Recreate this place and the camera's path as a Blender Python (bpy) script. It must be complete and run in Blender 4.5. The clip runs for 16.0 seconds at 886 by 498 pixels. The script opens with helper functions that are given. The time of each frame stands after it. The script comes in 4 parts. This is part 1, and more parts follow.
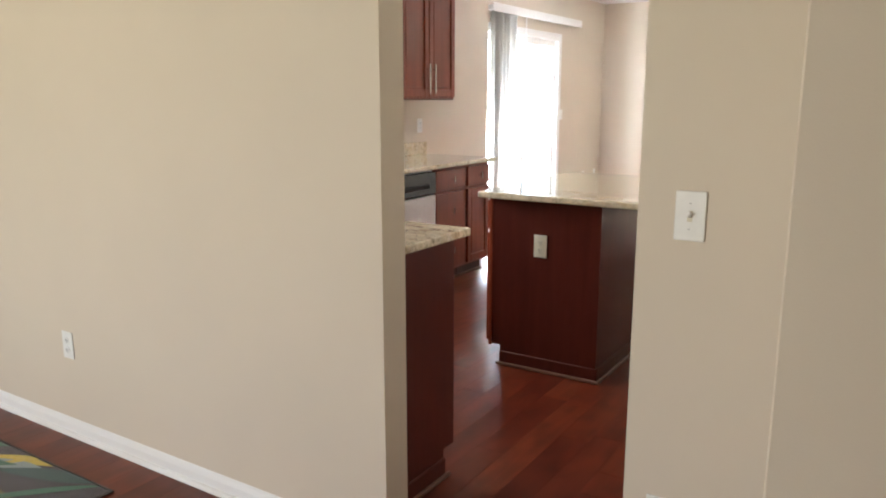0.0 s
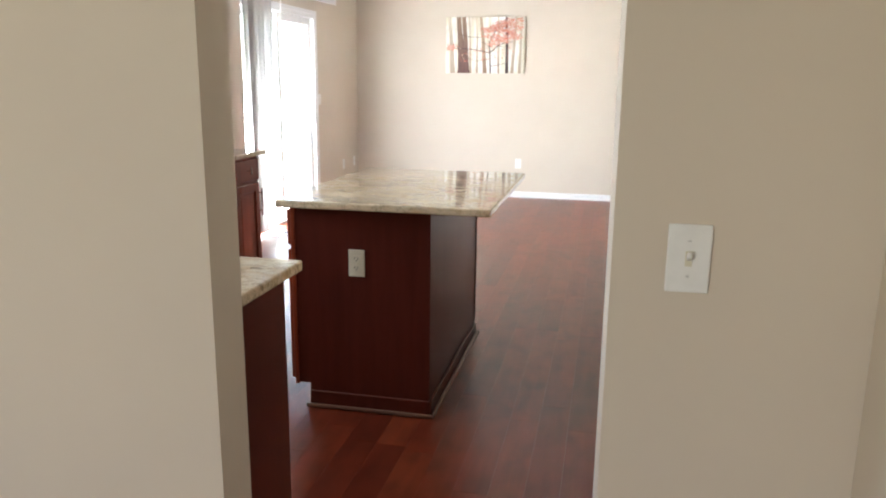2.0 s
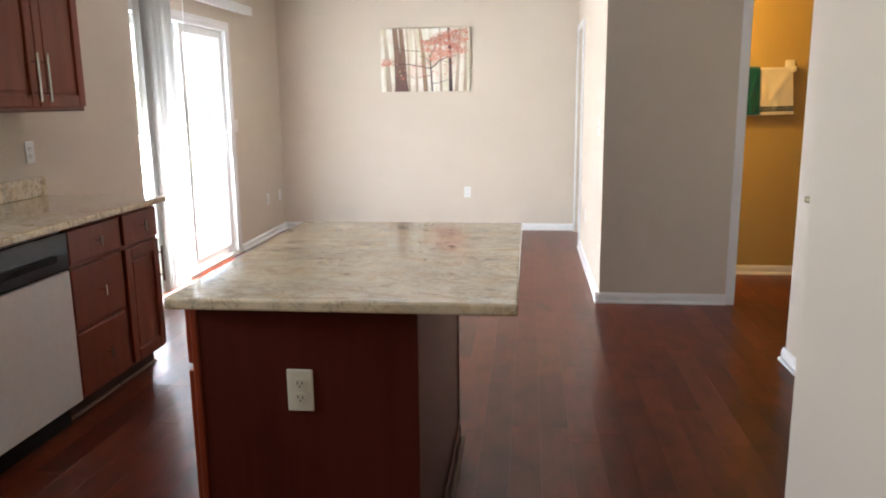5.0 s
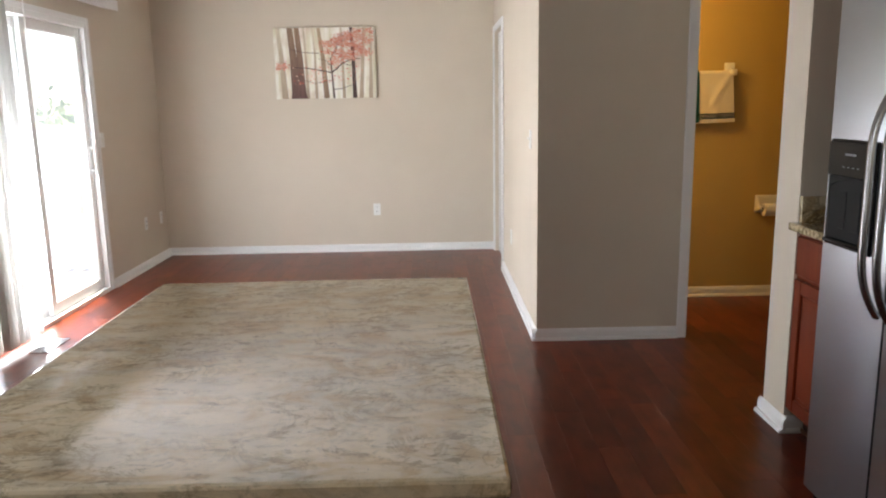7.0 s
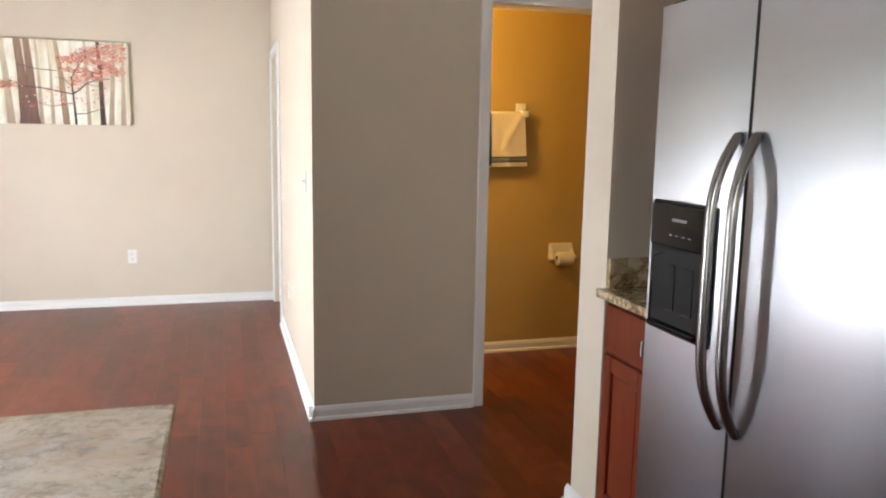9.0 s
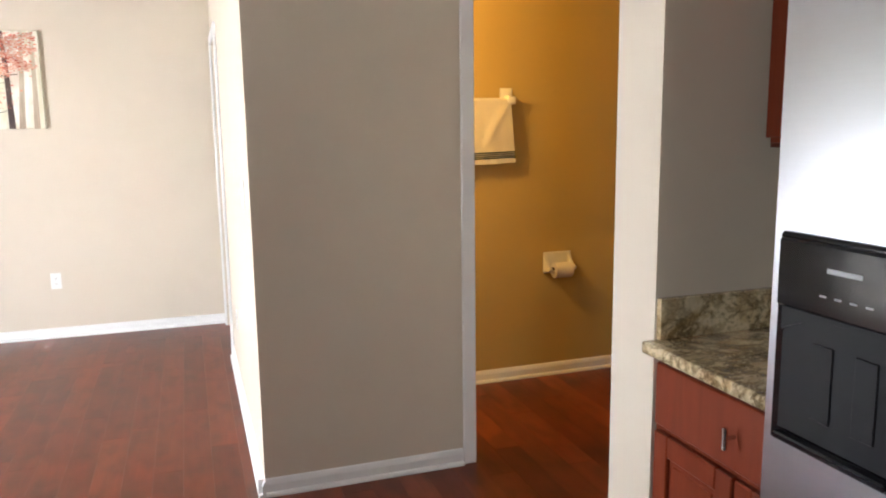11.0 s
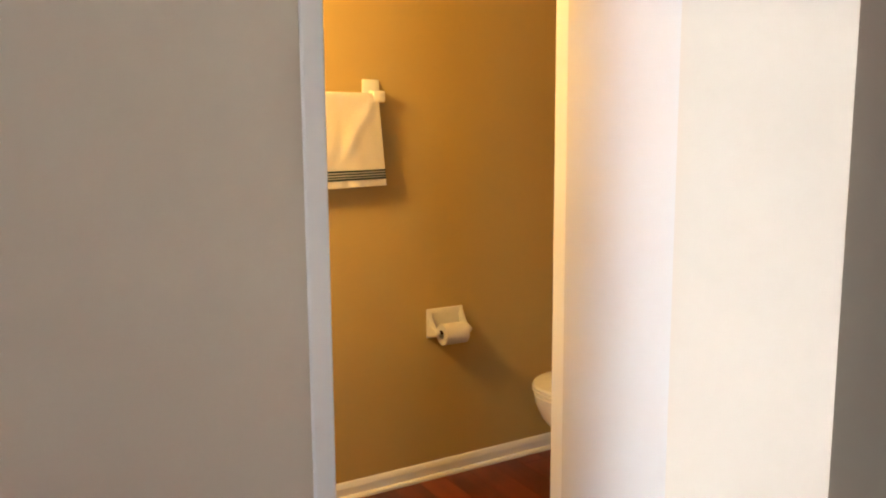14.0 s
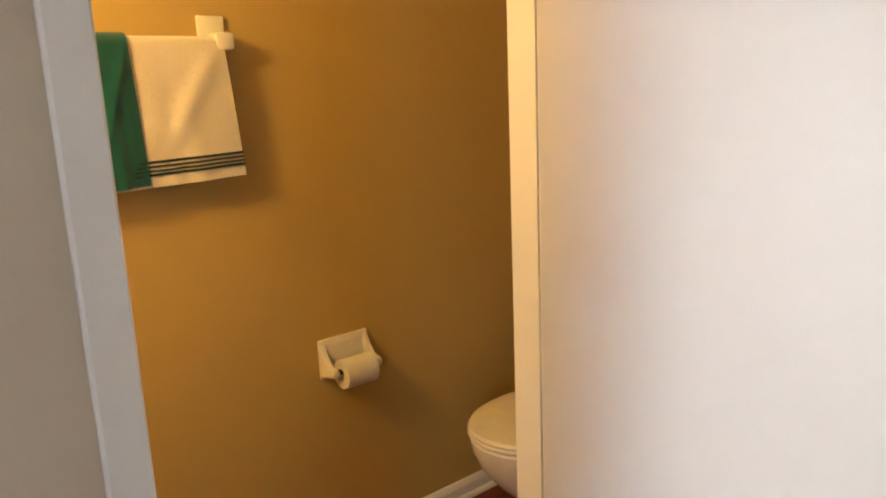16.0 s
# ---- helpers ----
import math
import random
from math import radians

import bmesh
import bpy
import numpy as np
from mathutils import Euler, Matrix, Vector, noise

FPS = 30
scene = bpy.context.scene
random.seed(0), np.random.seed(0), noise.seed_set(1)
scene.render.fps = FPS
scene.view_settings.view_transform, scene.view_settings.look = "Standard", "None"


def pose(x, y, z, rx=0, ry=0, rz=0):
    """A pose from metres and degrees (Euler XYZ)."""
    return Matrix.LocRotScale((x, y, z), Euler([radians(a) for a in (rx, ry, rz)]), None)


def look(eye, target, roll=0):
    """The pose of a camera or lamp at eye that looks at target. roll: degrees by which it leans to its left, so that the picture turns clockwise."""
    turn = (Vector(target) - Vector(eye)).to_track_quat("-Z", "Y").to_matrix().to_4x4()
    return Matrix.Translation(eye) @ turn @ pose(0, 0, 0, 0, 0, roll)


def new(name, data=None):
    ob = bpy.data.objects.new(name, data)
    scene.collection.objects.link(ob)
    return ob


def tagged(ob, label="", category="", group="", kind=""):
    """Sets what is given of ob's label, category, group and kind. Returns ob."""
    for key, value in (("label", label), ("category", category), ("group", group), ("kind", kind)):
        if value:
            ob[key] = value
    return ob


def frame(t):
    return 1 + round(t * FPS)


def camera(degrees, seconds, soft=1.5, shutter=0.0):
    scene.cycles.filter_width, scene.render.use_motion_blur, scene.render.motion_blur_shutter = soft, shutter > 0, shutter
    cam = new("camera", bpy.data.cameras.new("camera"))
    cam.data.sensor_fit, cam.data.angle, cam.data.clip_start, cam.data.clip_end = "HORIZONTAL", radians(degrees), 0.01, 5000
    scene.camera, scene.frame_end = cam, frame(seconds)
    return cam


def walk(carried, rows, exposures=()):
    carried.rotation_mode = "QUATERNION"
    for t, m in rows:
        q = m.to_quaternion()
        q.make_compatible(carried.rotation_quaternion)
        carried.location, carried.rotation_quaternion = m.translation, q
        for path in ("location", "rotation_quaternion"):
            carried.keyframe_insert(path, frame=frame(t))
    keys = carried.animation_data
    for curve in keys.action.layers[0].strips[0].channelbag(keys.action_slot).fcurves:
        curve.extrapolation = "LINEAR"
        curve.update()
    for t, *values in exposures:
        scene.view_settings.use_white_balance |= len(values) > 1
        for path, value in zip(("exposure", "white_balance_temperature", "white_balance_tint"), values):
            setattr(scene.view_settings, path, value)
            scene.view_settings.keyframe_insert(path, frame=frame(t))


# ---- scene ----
cam = camera(61.0, 16.0, soft=2.0)
PATH = [
    (0, (0.046, 0.066, 1.383), (-1.007, 1.719, 0.987), 0.0),
    (0.5, (-0.124, 0.148, 1.38), (-0.957, 1.921, 0.978), 0.3),
    (1, (-0.311, 0.197, 1.396), (-0.866, 2.073, 0.983), -1.3),
    (1.5, (-0.422, 0.345, 1.373), (-0.866, 2.247, 0.944), -0.0),
    (2, (-0.53, 0.537, 1.399), (-0.941, 2.445, 0.96), 0.6),
    (2.5, (-0.667, 0.705, 1.403), (-0.937, 2.648, 1.011), -0.3),
    (3, (-0.771, 0.865, 1.404), (-0.9, 2.817, 0.988), 0.5),
    (5.5, (-0.94, 1.832, 1.396), (-1.173, 3.78, 1.009), -0.8),
    (6, (-0.956, 2.049, 1.407), (-1.186, 3.996, 1.01), -0.9),
    (6.5, (-1.003, 2.225, 1.408), (-1.117, 4.183, 1.017), -1.0),
    (7, (-1.053, 2.408, 1.419), (-1.023, 4.371, 1.038), -1.0),
    (7.5, (-1.042, 2.516, 1.413), (-0.89, 4.472, 1.02), -0.6),
    (8, (-0.948, 2.702, 1.426), (-0.653, 4.648, 1.074), 0.2),
    (8.5, (-0.883, 2.864, 1.419), (-0.45, 4.788, 1.086), 1.1),
    (9, (-0.852, 3.072, 1.436), (-0.292, 4.969, 1.141), 1.0),
    (11.5, (-0.555, 4.061, 1.464), (0.079, 5.931, 1.143), -0.7),
    (12, (-0.458, 4.282, 1.48), (0.176, 6.158, 1.196), 0.4),
    (12.5, (-0.404, 4.472, 1.47), (0.31, 6.311, 1.147), -0.5),
    (13, (-0.375, 4.696, 1.466), (0.506, 6.466, 1.163), -1.3),
    (13.5, (-0.329, 4.856, 1.432), (0.589, 6.601, 1.099), -0.9),
    (14, (-0.195, 5.03, 1.403), (0.792, 6.748, 1.133), -0.4),
    (14.5, (-0.089, 5.228, 1.398), (1.015, 6.862, 1.067), -0.8),
    (15, (-0.061, 5.44, 1.403), (1.129, 7.015, 1.084), -2.8),
    (15.5, (0.036, 5.662, 1.446), (1.262, 7.187, 1.035), -1.6),
    (16, (0.204, 5.818, 1.457), (1.447, 7.327, 1.038), -2.4),
]
walk(cam, [(t, look(eye, target, roll)) for t, eye, target, roll in PATH], exposures=[(0, 2.82, 6450, 10), (1.5, 2.58, 6450, 10), (3, 2.4, 6100, 10), (5.5, 2.0, 6600, 12), (7, 1.58, 6750, 12), (7.5, 1.44, 6800, 12), (8.5, 1.88, 6800, 12), (9, 2.1, 6750, 12), (11.5, 2.4, 6650, 12), (13, 2.6, 6650, 12), (14, 2.66, 6650, 13), (14.5, 2.42, 6650, 13), (15, 2.38, 6650, 13), (16, 2.32, 6850, 12)])

# ---- world, sun, daylight through the openings ----
world = bpy.data.worlds.new("world")
scene.world = world
world.use_nodes = True
wn = world.node_tree.nodes
sky = wn.new("ShaderNodeTexSky")
sky.sky_type = "NISHITA"
sky.sun_disc = False
sky.sun_elevation = radians(78)
sky.sun_rotation = radians(-39)
wn["Background"].inputs["Strength"].default_value = 0.15
world.node_tree.links.new(sky.outputs["Color"], wn["Background"].inputs["Color"])


def lamp(name, kind, m, energy, colour, **values):
    data = bpy.data.lights.new(name, kind)
    data.energy, data.color = energy, colour
    ob = new(name, data)
    ob.matrix_world = m
    if kind == "AREA":
        data.shape, data.size, data.size_y = "RECTANGLE", values["size"], values["size_y"]
    elif kind == "SUN":
        data.angle = values["angle"]
    else:
        data.shadow_soft_size = values["size"]
    return ob


SUN_TO = Vector((0.13, -0.162, -1.0))
lamp("sun", "SUN", look((-8, 14, 12), Vector((-8, 14, 12)) + SUN_TO), 5.0, (1.0, 0.95, 0.87), angle=radians(0.6))
# sky light that enters by the glass door and by the windows of the rooms
lamp("patio_daylight", "AREA", look((-3.79, 7.11, 0.62), (-2.0, 7.11, 1.05)), 30, (0.82, 0.90, 1.0), size=0.72, size_y=1.1)
lamp("sink_window_daylight", "AREA", look((-3.70, 3.0, 1.65), (-2.0, 3.0, 1.45)), 10.5, (0.78, 0.87, 1.0), size=1.1, size_y=0.9)
lamp("dining_window_daylight", "AREA", look((-2.9, -2.72, 1.4), (-2.9, 0, 1.2)), 14, (1.0, 0.965, 0.91), size=1.9, size_y=1.4)
# the powder room's lamp, over the basin
lamp("vanity_lamp", "POINT", pose(-0.10, 7.07, 1.98), 10.4, (1.0, 0.68, 0.23), size=0.13)


# ---- materials ----
def material(name):
    m = bpy.data.materials.new(name)
    m.use_nodes = True
    return m, m.node_tree.nodes, m.node_tree.links, m.node_tree.nodes["Principled BSDF"]


def coords(n, l, scale=(1, 1, 1), source="Object"):
    tc, mp = n.new("ShaderNodeTexCoord"), n.new("ShaderNodeMapping")
    mp.inputs["Scale"].default_value = scale
    l.new(tc.outputs[source], mp.inputs["Vector"])
    return mp.outputs["Vector"]


def noise_tex(n, l, vec, scale, detail=4.0, rough=0.55, distort=0.0):
    t = n.new("ShaderNodeTexNoise")
    t.inputs["Scale"].default_value, t.inputs["Detail"].default_value = scale, detail
    t.inputs["Roughness"].default_value, t.inputs["Distortion"].default_value = rough, distort
    l.new(vec, t.inputs["Vector"])
    return t.outputs["Fac"]


def ramp(n, l, fac, stops):
    r = n.new("ShaderNodeValToRGB")
    e = r.color_ramp.elements
    while len(e) < len(stops):
        e.new(0.5)
    for el, (p, c) in zip(e, stops):
        el.position, el.color = p, (*c, 1) if len(c) == 3 else c
    l.new(fac, r.inputs["Fac"])
    return r.outputs["Color"]


def mix(n, l, fac, a, b, how="MIX"):
    m = n.new("ShaderNodeMix")
    m.data_type, m.blend_type = "RGBA", how
    for sock, v in ((m.inputs[0], fac), (m.inputs[6], a), (m.inputs[7], b)):
        if isinstance(v, (int, float)):
            sock.default_value = v
        elif isinstance(v, tuple):
            sock.default_value = (*v, 1)
        else:
            l.new(v, sock)
    return m.outputs[2]


def bump(n, l, bsdf, height, strength, distance=0.01):
    b = n.new("ShaderNodeBump")
    b.inputs["Strength"].default_value, b.inputs["Distance"].default_value = strength, distance
    l.new(height, b.inputs["Height"])
    l.new(b.outputs["Normal"], bsdf.inputs["Normal"])


def set_bsdf(b, rough=0.5, metal=0.0, spec=0.5, colour=None):
    b.inputs["Roughness"].default_value, b.inputs["Metallic"].default_value = rough, metal
    b.inputs["Specular IOR Level"].default_value = spec
    if colour:
        b.inputs["Base Color"].default_value = (*colour, 1)


def paint(name, colour, rough=0.6, relief=0.12, grain=220):
    m, n, l, b = material(name)
    v = coords(n, l)
    big = noise_tex(n, l, v, 1.3, 3)
    dark = tuple(c * 0.95 for c in colour)
    l.new(ramp(n, l, big, [(0.35, dark), (0.7, colour)]), b.inputs["Base Color"])
    set_bsdf(b, rough, 0, 0.4)
    bump(n, l, b, noise_tex(n, l, v, grain, 2), relief, 0.002)
    return m


def plastic(name, colour, rough=0.35):
    m, n, l, b = material(name)
    v = coords(n, l)
    l.new(ramp(n, l, noise_tex(n, l, v, 30, 3), [(0.3, tuple(c * 0.94 for c in colour)), (0.7, colour)]), b.inputs["Base Color"])
    set_bsdf(b, rough)
    return m


def wood(name, dark, mid, light, along="z", rough=0.36, coat=0.03, vary=True):
    m, n, l, b = material(name)
    s = {"x": (1.2, 16, 16), "y": (16, 1.2, 16), "z": (16, 16, 1.2)}[along]
    v = coords(n, l, s)
    if vary:
        info = n.new("ShaderNodeObjectInfo")
        add = n.new("ShaderNodeVectorMath")
        add.operation = "MULTIPLY_ADD"
        add.inputs[1].default_value = (1, 1, 1)
        sc = n.new("ShaderNodeVectorMath")
        sc.operation = "SCALE"
        sc.inputs[0].default_value = (37, 23, 11)
        l.new(info.outputs["Random"], sc.inputs["Scale"])
        l.new(v, add.inputs[0])
        l.new(sc.outputs[0], add.inputs[2])
        v = add.outputs[0]
    g = noise_tex(n, l, v, 1.4, 6, 0.6, 0.6)
    c = ramp(n, l, g, [(0.28, dark), (0.52, mid), (0.75, light)])
    flat = noise_tex(n, l, coords(n, l), 2.2, 3)
    c = mix(n, l, 0.5, c, ramp(n, l, flat, [(0.3, tuple(k * 0.75 for k in mid)), (0.7, tuple(min(1, k * 1.2) for k in mid))]))
    l.new(c, b.inputs["Base Color"])
    set_bsdf(b, rough, 0, 0.42)
    b.inputs["Specular Tint"].default_value = (1.0, 0.72, 0.58, 1)
    b.inputs["Coat Weight"].default_value, b.inputs["Coat Roughness"].default_value = coat, 0.2
    bump(n, l, b, g, 0.06, 0.002)
    return m


def plank_wood(name, island=False):
    """Hand-scraped, red-stained boards that run along y."""
    m, n, l, b = material(name)
    rnd = n.new("ShaderNodeNewGeometry").outputs["Random Per Island"] if island else n.new("ShaderNodeObjectInfo").outputs["Random"]
    sc = n.new("ShaderNodeVectorMath")
    sc.operation = "SCALE"
    sc.inputs[0].default_value = (31, 17, 5)
    l.new(rnd, sc.inputs["Scale"])
    tc = n.new("ShaderNodeTexCoord")
    add = n.new("ShaderNodeVectorMath")
    l.new(tc.outputs["Object"], add.inputs[0])
    l.new(sc.outputs[0], add.inputs[1])
    mp = n.new("ShaderNodeMapping")
    mp.inputs["Scale"].default_value = (22, 1.6, 4)
    l.new(add.outputs[0], mp.inputs["Vector"])
    mb = n.new("ShaderNodeMapping")
    mb.inputs["Scale"].default_value = (9, 5, 4)
    l.new(add.outputs[0], mb.inputs["Vector"])
    grain = noise_tex(n, l, mp.outputs[0], 1.5, 4, 0.5, 0.5)
    blot = noise_tex(n, l, mb.outputs[0], 1.1, 2, 0.45, 0.2)
    base = ramp(n, l, rnd, [(0.0, (0.096, 0.016, 0.007)), (0.35, (0.126, 0.022, 0.009)), (0.75, (0.142, 0.026, 0.010)), (1.0, (0.180, 0.038, 0.015))])
    g = ramp(n, l, grain, [(0.25, (0.80, 0.76, 0.74)), (0.75, (1.12, 1.10, 1.08))])
    k = ramp(n, l, blot, [(0.24, (0.58, 0.53, 0.51)), (0.5, (1, 1, 1)), (0.78, (1.28, 1.30, 1.25))])
    c = mix(n, l, 1.0, mix(n, l, 0.9, base, g, "MULTIPLY"), k, "MULTIPLY")
    l.new(c, b.inputs["Base Color"])
    set_bsdf(b, 0.29, 0, 0.40)
    b.inputs["Specular Tint"].default_value = (1.0, 0.88, 0.80, 1)
    return m


def granite(name, bold=0.0):
    """Polished granite: cream ground, grey clouds, ochre stains and short dark veins that drift one way."""
    m, n, l, b = material(name)
    flow = coords(n, l, (1.0, 2.0, 1.5))
    flow.node.inputs["Rotation"].default_value = (0, 0, radians(-32))
    v = coords(n, l)
    cloud = noise_tex(n, l, flow, 2.6, 6, 0.66, 1.2)
    stain = noise_tex(n, l, flow, 4.2, 6, 0.68, 1.6)
    patch = noise_tex(n, l, flow, 5.5, 4, 0.62, 0.8)
    vein = noise_tex(n, l, v, 10.0, 9, 0.72, 0.9 - 0.5 * bold)
    dash = noise_tex(n, l, flow, 26, 6, 0.7, 0.6)
    speck = noise_tex(n, l, v, 110, 3, 0.7, 0.3)
    c = ramp(n, l, cloud, [(0.28, (0.46, 0.395, 0.29)), (0.40, (0.64, 0.545, 0.385)), (0.54, (0.76, 0.635, 0.43)), (0.70, (0.66, 0.51, 0.31))])
    c = mix(n, l, ramp(n, l, stain, [(0.48, (0, 0, 0)), (0.64, (0.6 + 0.2 * bold,) * 3)]), c, (0.44, 0.28, 0.12))
    if bold:
        c = mix(n, l, 1.0, c, (0.97, 0.95, 0.87), "MULTIPLY")
    where = ramp(n, l, patch, [(0.40 - 0.06 * bold, (0.12 + 0.25 * bold,) * 3), (0.55, (1, 1, 1))])
    lines = ramp(n, l, vein, [(0.46 - 0.03 * bold, (0, 0, 0)), (0.5, (0.5 + 0.45 * bold,) * 3), (0.54 + 0.03 * bold, (0, 0, 0))])
    c = mix(n, l, mix(n, l, 1.0, lines, where, "MULTIPLY"), c, (0.15, 0.10, 0.04))
    marks = ramp(n, l, dash, [(0.52 - 0.02 * bold, (0, 0, 0)), (0.60, (0.55 + 0.3 * bold,) * 3)])
    c = mix(n, l, mix(n, l, 1.0, marks, where, "MULTIPLY"), c, (0.11, 0.08, 0.04))
    c = mix(n, l, ramp(n, l, speck, [(0.27, (0.55,) * 3), (0.37, (0, 0, 0))]), c, (0.16, 0.14, 0.12))
    l.new(c, b.inputs["Base Color"])
    set_bsdf(b, 0.08, 0, 0.5)
    b.inputs["Coat Weight"].default_value, b.inputs["Coat Roughness"].default_value = 0.5, 0.03
    return m


def steel(name, colour=(0.60, 0.61, 0.64), rough=0.15, along=(2, 2, 90), stretch=0.0):
    m, n, l, b = material(name)
    v = coords(n, l, along)
    g = noise_tex(n, l, v, 3, 3)
    l.new(ramp(n, l, g, [(0.3, tuple(c * 0.97 for c in colour)), (0.7, colour)]), b.inputs["Base Color"])
    set_bsdf(b, rough, 1.0)
    l.new(ramp(n, l, g, [(0.2, (rough - 0.01,) * 3), (0.8, (rough + 0.02,) * 3)]), b.inputs["Roughness"])
    if stretch:
        b.inputs["Anisotropic"].default_value = stretch
        tg = n.new("ShaderNodeTangent")
        tg.direction_type, tg.axis = "RADIAL", "Z"
        l.new(tg.outputs[0], b.inputs["Tangent"])
    return m


def cloth(name, colour):
    m, n, l, b = material(name)
    v = coords(n, l)
    g = noise_tex(n, l, v, 420, 2, 0.7)
    l.new(ramp(n, l, g, [(0.3, tuple(c * 0.78 for c in colour)), (0.65, colour)]), b.inputs["Base Color"])
    set_bsdf(b, 0.95, 0, 0.1)
    b.inputs["Sheen Weight"].default_value = 0.4
    bump(n, l, b, g, 0.7, 0.004)
    return m


def glass(name, haze=0.07):
    """Clear glass with some translucency mixed in, to imitate the haze of overexposed daylight."""
    m, n, l, b = material(name)
    set_bsdf(b, 0.0, 0, 0.5, (1, 1, 1))
    b.inputs["Transmission Weight"].default_value, b.inputs["IOR"].default_value = 1.0, 1.02
    veil, both = n.new("ShaderNodeBsdfTranslucent"), n.new("ShaderNodeMixShader")
    veil.inputs["Color"].default_value = (0.9, 0.92, 0.95, 1)
    l.new(ramp(n, l, noise_tex(n, l, coords(n, l), 3, 4), [(0.3, (haze * 0.7,) * 3), (0.7, (haze * 1.3,) * 3)]), both.inputs[0])
    l.new(b.outputs[0], both.inputs[1])
    l.new(veil.outputs[0], both.inputs[2])
    l.new(both.outputs[0], n["Material Output"].inputs["Surface"])
    return m


WALL = paint("greige_wall_paint", (0.632, 0.548, 0.440))
BATHWALL = paint("tan_wall_paint", (0.505, 0.362, 0.130))
CEIL = paint("white_ceiling_paint", (0.78, 0.77, 0.75), 0.8, 0.25, 120)
TRIM = paint("white_gloss_trim", (0.80, 0.79, 0.77), 0.32, 0.03, 60)
DOORWHITE = paint("white_door_paint", (0.63, 0.60, 0.56), 0.42, 0.05, 90)
CHERRY = wood("cherry_cabinet_wood", (0.120, 0.018, 0.007), (0.190, 0.032, 0.012), (0.250, 0.050, 0.019), "z", 0.33, 0.0)
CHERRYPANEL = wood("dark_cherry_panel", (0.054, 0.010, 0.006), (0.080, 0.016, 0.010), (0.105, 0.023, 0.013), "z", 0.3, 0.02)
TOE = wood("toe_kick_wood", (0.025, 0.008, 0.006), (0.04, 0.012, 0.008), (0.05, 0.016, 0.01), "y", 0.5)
SHOE = wood("stained_shoe_moulding", (0.10, 0.05, 0.032), (0.16, 0.085, 0.055), (0.20, 0.11, 0.07), "y", 0.35)
PLANK = plank_wood("scraped_hardwood")
PLANKS = plank_wood("scraped_hardwood_far", True)
SUBFLOOR = paint("subfloor_gap", (0.02, 0.01, 0.008), 0.8)
GRANITE = granite("polished_granite")
GRANITEBOLD = granite("veined_granite", 1.0)
STEEL = steel("brushed_stainless", (0.45, 0.455, 0.48), rough=0.33, stretch=0.8)
HANDLESTEEL = steel("handle_stainless", (0.27, 0.26, 0.25), 0.25, (3, 3, 40))
NICKEL = steel("satin_nickel", (0.64, 0.62, 0.58), 0.24, (40, 40, 40))
BLACKGLOSS = plastic("black_gloss_plastic", (0.006, 0.006, 0.007), 0.10)
BLACKMATT = plastic("black_plastic", (0.006, 0.006, 0.007), 0.45)
BLACKMATT.node_tree.nodes["Principled BSDF"].inputs["Specular IOR Level"].default_value = 0.15
BLACKGLOSS.node_tree.nodes["Principled BSDF"].inputs["Specular IOR Level"].default_value = 0.3
GREYPRINT = plastic("grey_print", (0.25, 0.25, 0.26), 0.4)
PLATE = plastic("white_plate", (0.80, 0.79, 0.75), 0.35)
IVORY = plastic("ivory_plate", (0.66, 0.61, 0.46), 0.4)
SLOT = plastic("slot_dark", (0.03, 0.028, 0.025), 0.6)
APPLWHITE = plastic("white_enamel", (0.74, 0.73, 0.71), 0.3)
PORCELAIN = plastic("porcelain", (0.78, 0.76, 0.70), 0.12)
PAPER = cloth("tissue_paper", (0.80, 0.76, 0.68))
TOWELWHITE = cloth("white_terry", (0.80, 0.74, 0.66))
TOWELGREEN = cloth("green_terry", (0.002, 0.085, 0.095))
TOWELSTRIPE = cloth("teal_woven_stripe", (0.003, 0.028, 0.034))
VINYL = plastic("white_vinyl", (0.80, 0.80, 0.78), 0.35)
GLASS = glass("window_glass")
SLAT = plastic("blind_vinyl", (0.82, 0.80, 0.77), 0.5)
nt = SLAT.node_tree
tr, mx = nt.nodes.new("ShaderNodeBsdfTranslucent"), nt.nodes.new("ShaderNodeMixShader")
tr.inputs["Color"].default_value = (0.80, 0.79, 0.76, 1)
mx.inputs[0].default_value = 0.25
nt.links.new(nt.nodes["Principled BSDF"].outputs[0], mx.inputs[1])
nt.links.new(tr.outputs[0], mx.inputs[2])
nt.links.new(mx.outputs[0], nt.nodes["Material Output"].inputs["Surface"])
OUTDECK = wood("grey_deck_board", (0.42, 0.40, 0.37), (0.52, 0.50, 0.46), (0.6, 0.57, 0.53), "y", 0.8, 0.0)
GRASS = paint("lawn", (0.16, 0.20, 0.09), 0.9, 0.5, 30)
LEAF = paint("foliage", (0.20, 0.23, 0.19), 0.7, 0.3, 20)
nt = LEAF.node_tree
tr, mx = nt.nodes.new("ShaderNodeBsdfTranslucent"), nt.nodes.new("ShaderNodeMixShader")
tr.inputs["Color"].default_value = (0.30, 0.34, 0.24, 1)
nt.links.new(nt.nodes["Principled BSDF"].outputs[0], mx.inputs[1])
nt.links.new(tr.outputs[0], mx.inputs[2])
nt.links.new(mx.outputs[0], nt.nodes["Material Output"].inputs["Surface"])
BARK = paint("bark", (0.10, 0.075, 0.05), 0.9, 0.6, 40)


